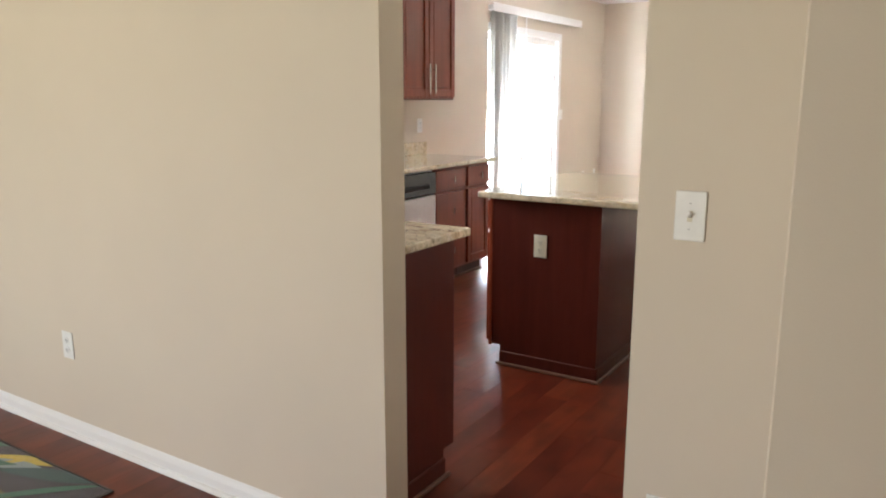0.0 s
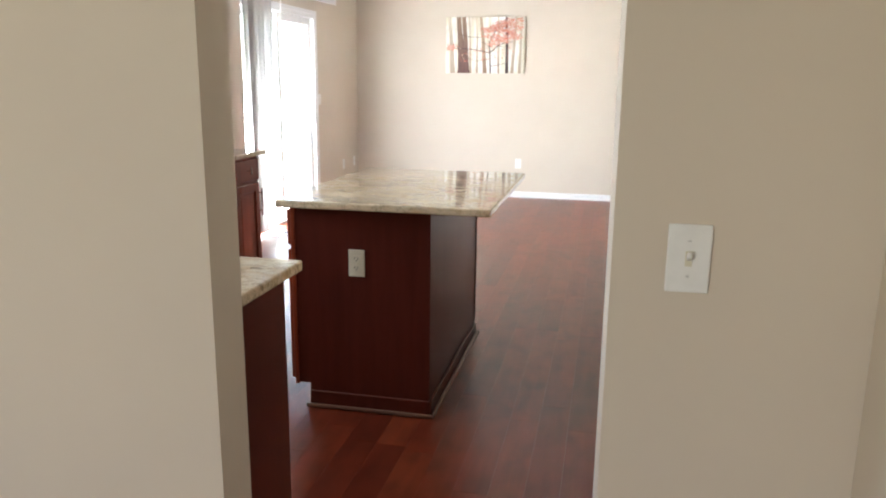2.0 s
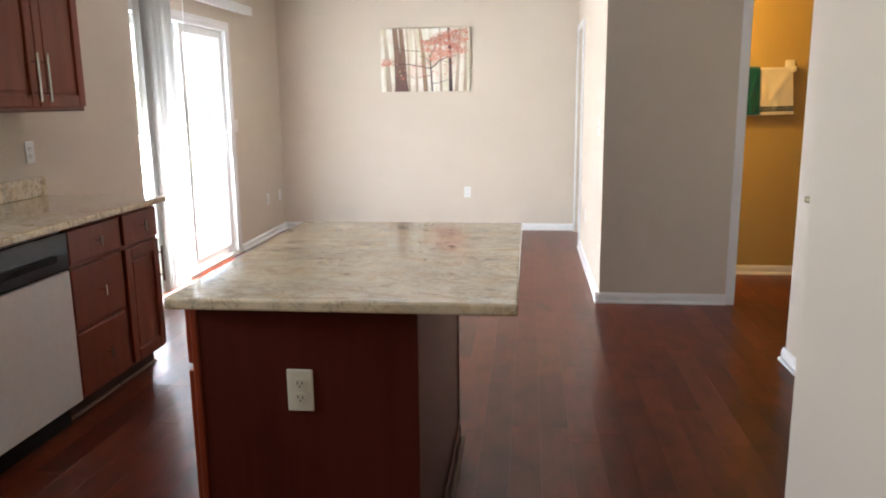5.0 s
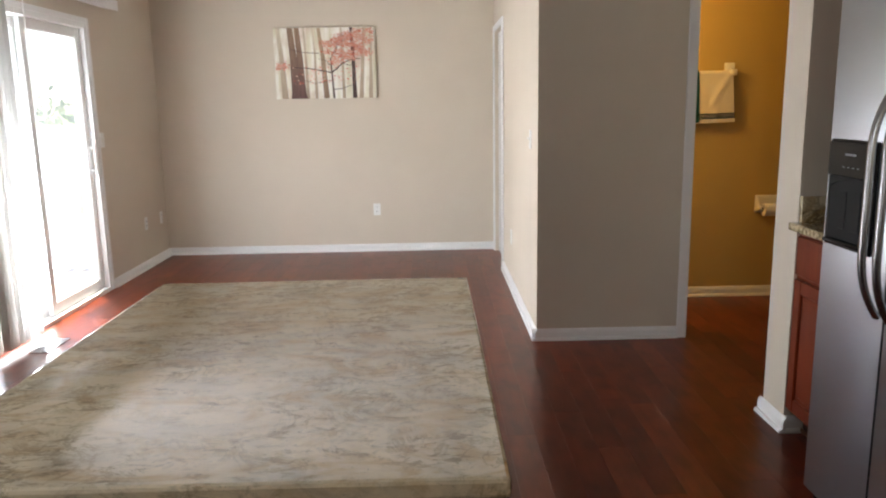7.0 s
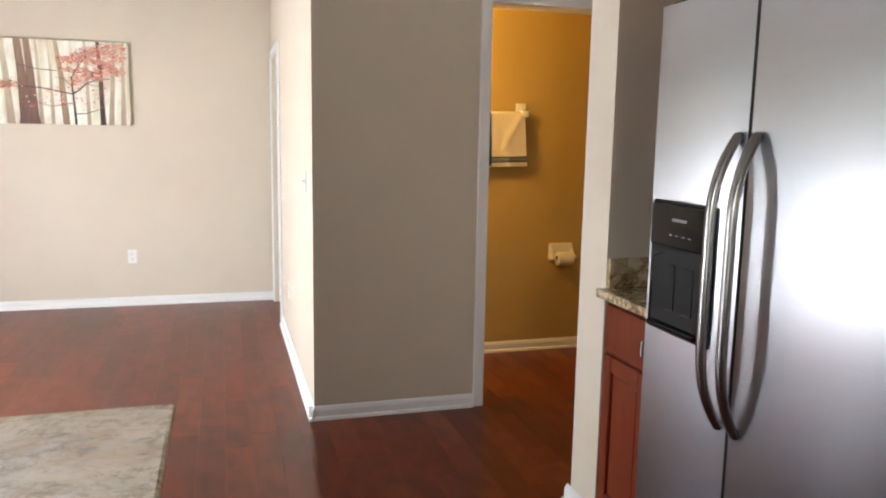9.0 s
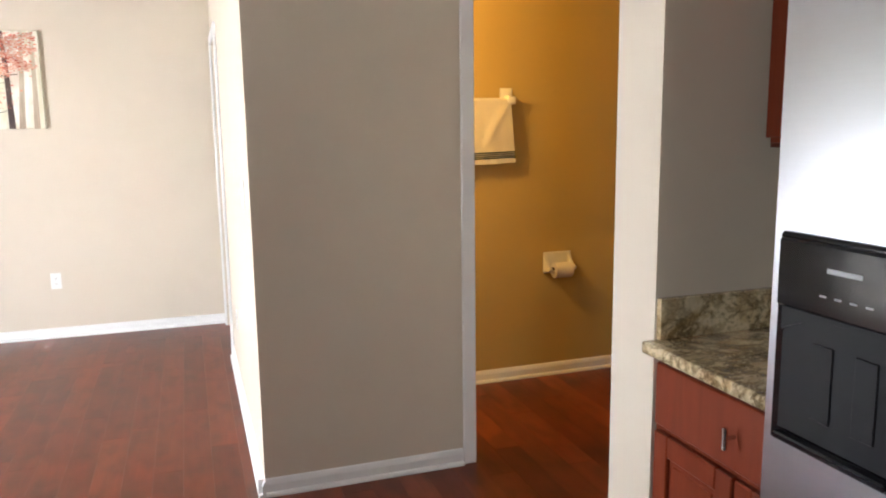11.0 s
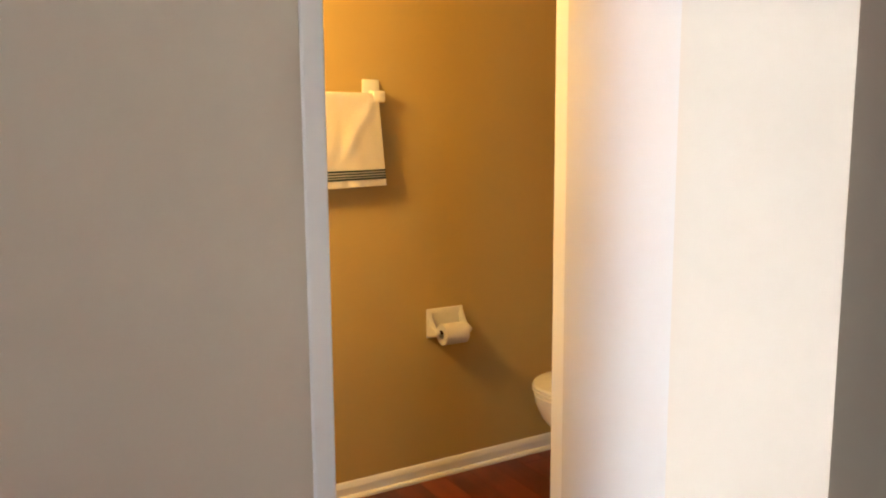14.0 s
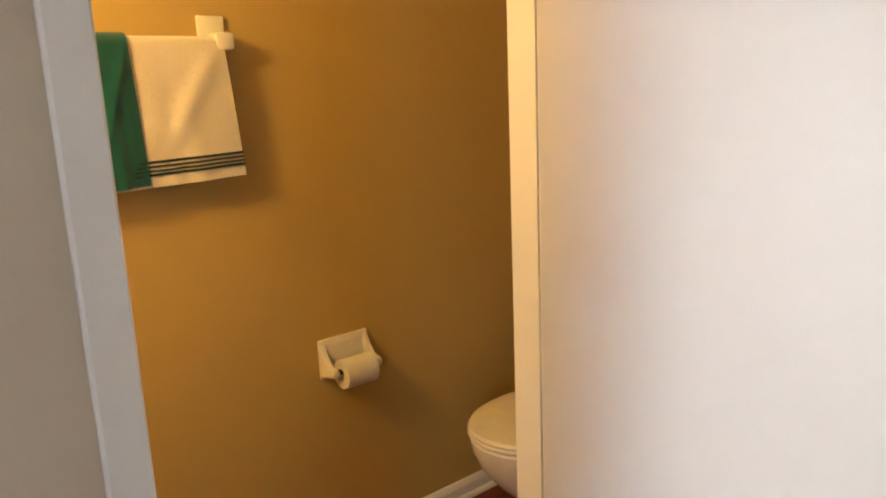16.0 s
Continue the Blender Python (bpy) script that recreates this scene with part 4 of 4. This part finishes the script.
# sprays of leaves follow the branches of the sapling and hang over the far trunk
SPRAYS = [(0.06 + 0.09 * math.cos(a) + 0.33 * k, 0.10 + 0.10 * k + 0.10 * math.sin(a)) for k, a in [(i / 25, i * 2.4) for i in range(26)]]
for k, mt in enumerate(REDS):
    bm = bmesh.new()
    for i in range(760):
        if rp.random() < 0.88:
            sx, sz = rp.choice(SPRAYS)
            cx, cz = sx + rp.gauss(0, 0.032), sz + rp.gauss(0, 0.018)
        elif rp.random() < 0.6:
            cx, cz = -0.41 + rp.gauss(0, 0.035), -0.025 + rp.gauss(0, 0.016)
        else:
            cx, cz = rp.uniform(-0.3, 0.35), -0.12 + rp.gauss(0, 0.05)
        if not (-0.46 < cx < 0.455 and -0.31 < cz < 0.312):
            continue
        r = rp.uniform(0.0015, 0.0055)
        y = FY - (12 + k) * 0.0003
        q = [bm.verts.new((cx + r * 2.2 * math.cos(t) * (0.7 + 0.5 * rp.random()), y, cz + r * math.sin(t) * (0.7 + 0.5 * rp.random()))) for t in [2 * math.pi * j / 6 for j in range(6)]]
        bm.faces.new(q)
    tagged(part("painted_leaves", bm, mt, pic), kind="stuff")

# ---- powder room ----
dr = thing("powder_room_door", pose(1.244, BY0 - 0.010, 0), "open white flush door with satin knob", "door")
DW = 0.785
part("leaf", boxes((-0.035, 0.0, -DW, 0.0, 0.012, 2.095), bevel=0.002), DOORWHITE, dr)


def knob_set(parent, side):
    bm = bmesh.new()
    m4 = pose(-0.0352 if side < 0 else 0.0002, -DW + 0.062, 0.908, 0, 90 * side, 0)
    lathe(bm, [(0.0325, 0), (0.0325, 0.004), (0.029, 0.009), (0.014, 0.012), (0.0115, 0.02), (0.0115, 0.032), (0.017, 0.037), (0.0255, 0.043), (0.0275, 0.052), (0.025, 0.061), (0.018, 0.066), (0.012, 0.067)], m4, 32)
    k = part("knob", bm, NICKEL, parent, "satin nickel privacy knob", True)
    bm = bmesh.new()
    box(bm, -0.0085, 0.0085, -0.0022, 0.0022, 0.0672, 0.071, 0.001)
    bmesh.ops.transform(bm, matrix=m4 @ pose(0, 0, 0, 0, 0, 60), verts=bm.verts)
    part("turn_button", bm, NICKEL, k)


knob_set(dr, -1)
knob_set(dr, 1)
part("latch_plate", boxes((-0.029, -0.006, -DW - 0.0015, -DW - 0.0002, 0.878, 0.938)), NICKEL, dr)
part("latch", boxes((-0.023, -0.012, -DW - 0.010, -DW - 0.0016, 0.898, 0.918), bevel=0.002), NICKEL, dr)
for z in (0.2, 1.03, 1.86):
    bm = bmesh.new()
    cyl(bm, (0.006, 0.004, z - 0.045), (0.006, 0.004, z + 0.045), 0.006, seg=12)
    part("hinge", bm, NICKEL, dr)
setting("strike_plate", boxes((DX0 + 0.0003, DX0 + 0.0015, BY0 + 0.003, BY0 + 0.034, 0.905, 0.965)), HANDLESTEEL, "metal strike plate in the jamb", "strike plate")

tb = thing("towel_bar", pose(0.727, YB, 1.614), "cream ceramic towel bar", "towel bar")
for s in (-1, 1):
    xx = s * 0.302
    bm = boxes((xx - 0.036, xx + 0.036, -0.012, -0.0005, -0.045, 0.045), bevel=0.005, seg=2)
    box(bm, xx - 0.016, xx + 0.034 * 1, -0.070, -0.010, -0.040, 0.004, 0.008, 2)
    for v in bm.verts:
        if v.co.y < -0.03:
            v.co.z -= 0.004
    part("bracket", bm, PORCELAIN, tb, "cream ceramic bracket", True)
bm = bmesh.new()
cyl(bm, (-0.30, -0.052, -0.018), (0.30, -0.052, -0.018), 0.009, seg=16)
part("bar", bm, PORCELAIN, tb)


def towel(name, x0, x1, z_front, z_back, mat, label, off, stripes=False, gather=0.0):
    """A towel folded over the bar: sheet with folds, thickened."""
    t = thing(name, pose(0.715, YB, 1.592), label, "towel", "towels on the bar")
    nx, path = 26, []
    r = 0.012 + off
    steps = 34
    for i in range(steps + 1):
        path.append((-0.052 - r - 0.002, -z_front + z_front * i / steps))
    for i in range(1, 8):
        a = math.pi * i / 8
        path.append((-0.052 - r * math.cos(a), r * math.sin(a)))
    for i in range(12):
        path.append((-0.052 + r, -z_back * i / 11))
    def grid(thick):
        rows = []
        for (y, z) in path:
            row = []
            for j in range(nx + 1):
                u = j / nx
                d = max(0.0, -z) / z_front
                x = x0 + (x1 - x0) * u
                x += gather * d * (u - 0.15) + (0.016 * d * (1 if u > 0.97 else 0))
                fold = 0.010 * d * math.sin(u * 9 + 0.8) * (1 if y < -0.052 else 0.3) + 0.004 * d * math.sin(u * 23 + z * 8)
                fold += 0.010 * min(1.0, d * 5) * math.exp(-((u - 0.96 + 0.55 * d) / 0.07) ** 2)
                droop = -0.012 * (1 - u) * d if y < -0.052 else 0
                row.append(Vector((x, y - abs(fold) - thick, z + droop)))
            rows.append(row)
        return rows
    def sheet(r0, r1, thick, lift):
        g = grid(thick)
        bm = bmesh.new()
        vv = [[bm.verts.new(p) for p in row] for row in g[r0:r1 + 1]]
        for a, b in zip(vv, vv[1:]):
            for j in range(nx):
                bm.faces.new((a[j], a[j + 1], b[j + 1], b[j]))
        bmesh.ops.recalc_face_normals(bm, faces=bm.faces)
        bmesh.ops.solidify(bm, geom=bm.faces[:], thickness=0.0035 if lift == 0 else 0.0008)
        return bm
    part("cloth", sheet(0, len(path) - 1, 0, 0), mat, t, "", True)
    if stripes:
        for k in (3, 4, 5, 6):
            g = grid(0.0034 if k else 0)
            bm = bmesh.new()
            a = [bm.verts.new(p - Vector((0, 0, 0.003))) for p in g[k]]
            b = [bm.verts.new(p + Vector((0, 0, 0.0020 + (0.0014 if k in (3, 6) else 0)))) for p in g[k]]
            for j in range(nx):
                bm.faces.new((a[j], a[j + 1], b[j + 1], b[j]))
            part("stripe", bm, TOWELSTRIPE, t, "woven teal stripe", True)
    return t


towel("white_towel", -0.06, 0.318, 0.335, 0.30, TOWELWHITE, "white terry hand towel with teal stripes over the bar", 0.0, True, 0.015)
towel("green_towel", -0.09, 0.082, 0.335, 0.28, TOWELGREEN, "dark green terry towel over the bar", 0.008, False)

tp = thing("toilet_paper_holder", pose(1.350, YB, 0.674), "cream ceramic toilet paper holder on the wall", "paper holder")
bm = boxes((-0.088, 0.088, -0.012, -0.0005, -0.062, 0.062), bevel=0.006, seg=2)
box(bm, -0.066, 0.066, -0.0145, -0.0118, -0.04, 0.045, 0.002)
part("back_plate", bm, PORCELAIN, tp, "", True)
for s in (-1, 1):
    bm = bmesh.new()
    rows = []
    for y, zl, zh in ((-0.010, -0.055, 0.058), (-0.028, -0.050, 0.022), (-0.052, -0.044, -0.006), (-0.078, -0.040, -0.012), (-0.090, -0.034, -0.018)):
        xa, xb = sorted((s * 0.066, s * 0.086))
        rows.append([bm.verts.new(p) for p in ((xa, y, zl), (xb, y, zl), (xb, y, zh), (xa, y, zh))])
    for a, b in zip(rows, rows[1:]):
        for j in range(4):
            bm.faces.new((a[j], a[(j + 1) % 4], b[(j + 1) % 4], b[j]))
    bm.faces.new(rows[0][::-1])
    bm.faces.new(rows[-1])
    bmesh.ops.bevel(bm, geom=bm.edges[:], offset=0.004, segments=2, affect="EDGES")
    part("arm", bm, PORCELAIN, tp, "", True)
bm = bmesh.new()
cyl(bm, (-0.064, -0.074, -0.026), (0.064, -0.074, -0.026), 0.009, seg=14)
part("spindle", bm, TOE, tp)
rl = bmesh.new()
ro, ri = 0.044, 0.019
ring = []
for xx, rr in ((-0.055, ri), (-0.055, ro - 0.002), (-0.053, ro), (0.053, ro), (0.055, ro - 0.002), (0.055, ri)):
    ring.append([rl.verts.new((xx, -0.074 + rr * math.cos(2 * math.pi * i / 32), -0.036 + rr * math.sin(2 * math.pi * i / 32))) for i in range(32)])
for a, b in zip(ring, ring[1:] + ring[:1]):
    for i in range(32):
        rl.faces.new((a[i], a[(i + 1) % 32], b[(i + 1) % 32], b[i]))
solid("toilet_roll", rl, PAPER, "white toilet paper roll on the holder", "toilet roll", pose(1.350, YB, 0.674), "", True)

tl = thing("toilet", pose(1.572, 7.335, 0) @ Matrix.Diagonal((1, 1, 1.045, 1)), "cream-lit white toilet with closed lid", "toilet")


def oval(x0, x1, w, z, n=36, y=0.0):
    pts = []
    cx = x0 + (x1 - x0) * 0.56
    for i in range(n):
        a = 2 * math.pi * i / n
        rx = (cx - x0) if math.cos(a) < 0 else (x1 - cx)
        c, s = math.cos(a), math.sin(a)
        pts.append(Vector((cx + rx * math.copysign(abs(c) ** 0.9, c), y + w * math.copysign(abs(s) ** 0.9, s), z)))
    return pts


def loft(rings):
    bm = bmesh.new()
    rows = [[bm.verts.new(p) for p in r] for r in rings]
    k = len(rows[0])
    for a, b in zip(rows, rows[1:]):
        for i in range(k):
            bm.faces.new((a[i], a[(i + 1) % k], b[(i + 1) % k], b[i]))
    bm.faces.new(rows[0][::-1])
    bm.faces.new(rows[-1])
    return bm


part("bowl", loft([oval(0.19, 0.56, 0.115, 0.001), oval(0.19, 0.56, 0.11, 0.03), oval(0.20, 0.54, 0.098, 0.10), oval(0.17, 0.54, 0.105, 0.16), oval(0.10, 0.52, 0.135, 0.22),
                   oval(0.04, 0.50, 0.165, 0.29), oval(0.012, 0.49, 0.182, 0.35), oval(0.006, 0.485, 0.186, 0.385), oval(0.016, 0.48, 0.18, 0.395)]), PORCELAIN, tl, "", True)
part("seat", loft([oval(0.004, 0.47, 0.186, 0.3965), oval(0.0, 0.47, 0.19, 0.402), oval(0.004, 0.47, 0.187, 0.410)]), PORCELAIN, tl, "", True)
part("lid", loft([oval(0.004, 0.47, 0.185, 0.4115), oval(0.0, 0.47, 0.189, 0.417), oval(0.006, 0.465, 0.184, 0.426), oval(0.05, 0.44, 0.15, 0.433), oval(0.13, 0.38, 0.08, 0.436)]), PORCELAIN, tl, "closed lid", True)
part("tank", boxes((0.50, 0.70, -0.22, 0.22, 0.38, 0.74), bevel=0.02, seg=3), PORCELAIN, tl, "", True)
part("tank_lid", boxes((0.485, 0.712, -0.235, 0.235, 0.741, 0.775), bevel=0.01, seg=3), PORCELAIN, tl, "", True)
part("tank_base", boxes((0.42, 0.66, -0.11, 0.11, 0.28, 0.379), bevel=0.015, seg=2), PORCELAIN, tl)

# ---- dining room rug ----
ru = thing("area_rug", pose(-3.1, 0.62, 0), "dark rug with green, yellow and grey leaf pattern", "rug")
RUGD = cloth("rug_dark_brown", (0.035, 0.018, 0.013))
part("pile", boxes((-0.95, 0.83, -0.88, 0.88, 0.0005, 0.009), bevel=0.003), RUGD, ru)
part("binding", boxes((-0.95, 0.83, 0.8805, 0.89, 0.0005, 0.008), (0.8305, 0.838, -0.88, 0.89, 0.0005, 0.008), bevel=0.002), RUGD, ru)
RUGC = [cloth("rug_green", (0.04, 0.16, 0.08)), cloth("rug_deep_green", (0.015, 0.06, 0.042)), cloth("rug_yellow", (0.68, 0.50, 0.04)), cloth("rug_grey_blue", (0.34, 0.40, 0.38)), cloth("rug_olive", (0.16, 0.14, 0.03))]
rr = random.Random(21)


def rug_leaf(cx, cy, ang, length, width, mat, lift):
    bm = bmesh.new()
    n = 14
    c, s = math.cos(ang), math.sin(ang)
    L, R = [], []
    for i in range(n + 1):
        u = i / n
        h = width * math.sin(math.pi * u ** 0.8) * 0.5 + 0.0006
        bend = 0.12 * length * (u - 0.5) ** 2
        for side, lst in ((1, L), (-1, R)):
            px, py = (u - 0.5) * length, side * h + bend
            px2, py2 = cx + px * c - py * s, cy + px * s + py * c
            lst.append(bm.verts.new((max(-0.94, min(0.82, px2)), max(-0.87, min(0.872, py2)), 0.0095 + lift)))
    for i in range(n):
        bm.faces.new((L[i], R[i], R[i + 1], L[i + 1]))
    return part("leaf_motif", bm, mat, ru)


for i in range(120):
    rug_leaf(rr.uniform(-0.9, 0.8), rr.uniform(-0.85, 0.85), rr.gauss(0.35, 0.35) + (math.pi if rr.random() < 0.5 else 0), rr.uniform(0.25, 0.55), rr.uniform(0.03, 0.085), RUGC[rr.choice((0, 0, 1, 2, 2, 2, 3, 4))], 0.00006 * i)

# ---- outside ----
gr = tagged(new("ground", mesh_of("ground", boxes((-400, 400, -400, 400, -0.75, -0.7)), GRASS)), "lawn outside", "ground", "", "structure")
dk = thing("deck", pose(-5.9, 8.5, 0), "pale weathered wooden deck outside the glass door", "deck")
part("joists", boxes((-2.1, 2.12, -3.5, 4.5, -0.72, -0.06)), OUTDECK, dk)
bd = mesh_of("deck_board", boxes((-0.066, 0.066, -3.5, 4.5, -0.058, -0.03), bevel=0.003), OUTDECK)
for i in range(30):
    ob = new("deck_board", bd)
    ob.parent = dk
    ob.location = (-2.03 + i * 0.139, 0, 0)
rl_ = thing("deck_railing", pose(-5.1, 9.3, -0.03), "white deck railing with balusters", "railing")
part("top_rail", boxes((-1.3, 1.2, -0.045, 0.045, 0.90, 0.94), bevel=0.004), VINYL, rl_)
part("bottom_rail", boxes((-1.3, 1.2, -0.03, 0.03, 0.10, 0.14), bevel=0.004), VINYL, rl_)
bal = mesh_of("baluster", boxes((-0.02, 0.02, -0.02, 0.02, 0.14, 0.90)), VINYL)
for i in range(20):
    ob = new("baluster", bal)
    ob.parent = rl_
    ob.location = (-1.2 + i * 0.125, 0, 0)
for x in (-1.3, 1.2):
    part("post", boxes((x - 0.05, x + 0.05, -0.05, 0.05, 0.0, 1.05), bevel=0.005), VINYL, rl_)


def tree(x, y, h, seed):
    r = random.Random(seed)
    t = thing("tree", pose(x, y, -0.7), "green leafy garden tree", "tree", "garden trees")
    bm = bmesh.new()
    tips = []
    cyl(bm, (0, 0, 0), (0.1, 0.05, h * 0.45), 0.16, 0.10, 10)
    for k in range(9):
        a, u = r.uniform(0, 6.28), r.uniform(0.3, 0.46)
        p = Vector((0.1 * u / 0.45, 0.05, h * u))
        q = p + Vector((math.cos(a) * h * 0.22, math.sin(a) * h * 0.22, h * r.uniform(0.15, 0.45)))
        cyl(bm, p, q, 0.06, 0.02, 6)
        tips += [p.lerp(q, s) for s in (0.5, 0.8, 1.0)]
    part("trunk", bm, BARK, t)
    verts, faces = [], []
    for k in range(220):
        c = r.choice(tips) + Vector((r.gauss(0, 0.09), r.gauss(0, 0.09), r.gauss(0, 0.08))) * h
        u = Vector((r.gauss(0, 1), r.gauss(0, 1), r.gauss(0, 1))).normalized()
        w = u.orthogonal().normalized()
        s = r.uniform(0.16, 0.34)
        i = len(verts)
        verts += [c + u * s, c + w * s * 0.5, c - u * s, c - w * s * 0.5]
        faces.append((i, i + 1, i + 2, i + 3))
    me = bpy.data.meshes.new("crown")
    me.from_pydata(verts, [], faces)
    me.materials.append(LEAF)
    ob = new("crown", me)
    ob.parent = t
    tagged(ob, kind="stuff")


for i, (x, y, h) in enumerate(((-46, 84, 6), (-55, 92, 7), (-37, 90, 6), (-62, 82, 7), (-66, 104, 7), (-30, 100, 6))):
    tree(x, y, h, 40 + i)
hedge_v, hedge_f = [], []
rh = random.Random(3)
for k in range(1500):
    c = Vector((rh.uniform(-90, -10), 112 + rh.uniform(-4, 4), -0.7 + abs(rh.gauss(0, 2.0))))
    u = Vector((rh.gauss(0, 1), rh.gauss(0, 1), rh.gauss(0, 1))).normalized()
    w = u.orthogonal().normalized()
    s = rh.uniform(0.3, 0.7)
    i = len(hedge_v)
    hedge_v += [c + u * s, c + w * s * 0.5, c - u * s, c - w * s * 0.5]
    hedge_f.append((i, i + 1, i + 2, i + 3))
me = bpy.data.meshes.new("shrubs")
me.from_pydata(hedge_v, [], hedge_f)
me.materials.append(LEAF)
tagged(new("shrubs", me), "green shrubs at the end of the garden", "shrubs", "", "stuff")


# ---- floor boards, last ----
def plank_mesh(name, w, length, h=0.02):
    bm = boxes((-w / 2 + 0.0001, w / 2 - 0.0001, 0, length - 0.0004, -h, 0))
    top = [e for e in bm.edges if all(v.co.z > -0.001 for v in e.verts)]
    bmesh.ops.bevel(bm, geom=top, offset=0.0004, segments=1, affect="EDGES")
    return mesh_of(name, bm, PLANK)


PW = 0.122
rnd = random.Random(4)
lengths = (0.62, 0.9, 1.2, 1.5)
meshes = [plank_mesh("plank", PW, k) for k in lengths]
x = -2.94
gaps = []
while x < 0.55:
    y = 1.80 + rnd.uniform(0, 0.9)
    gaps.append((x, 1.781, y))
    while True:
        k = rnd.randrange(4)
        if y + lengths[k] > 9.69:
            break
        ob = new("plank", meshes[k])
        ob.location = (x + PW / 2, y, 0.0)
        ob.parent = floor_ob
        y += lengths[k]
    gaps.append((x, y, 9.69))
    x += PW
X_END = x


def rest(x0, x1, y0, y1, bm):
    xx = x0
    while xx < x1 - 0.01:
        yy = y0 - rnd.uniform(0, 0.9)
        while yy < y1:
            k = rnd.choice(lengths)
            a, b = max(yy, y0), min(yy + k, y1) - 0.001
            if b - a > 0.02:
                w = min(xx + PW, x1)
                v = [bm.verts.new(p) for p in ((xx + 0.0001, a, -0.0004), (w - 0.0001, a, -0.0004), (w - 0.0001, b, -0.0004), (xx + 0.0001, b, -0.0004),
                                               (xx + 0.0005, a + 0.0005, 0), (w - 0.0005, a + 0.0005, 0), (w - 0.0005, b - 0.0005, 0), (xx + 0.0005, b - 0.0005, 0))]
                for f in ((4, 5, 6, 7), (0, 1, 5, 4), (1, 2, 6, 5), (2, 3, 7, 6), (3, 0, 4, 7)):
                    bm.faces.new([v[i] for i in f])
            yy += k
        xx += PW
    return bm


bm = bmesh.new()
rest(-4.3, 1.45, -2.5, 1.78, bm)
for gx, ga, gb in gaps:
    rest(gx, gx + PW, ga, gb, bm)
rest(-3.9, -2.941, 1.781, 9.69, bm)
rest(X_END + 0.001, 2.36, 1.781, 9.69, bm)
ob = part("floor_boards", bm, PLANKS, floor_ob)
tagged(ob, kind="stuff")
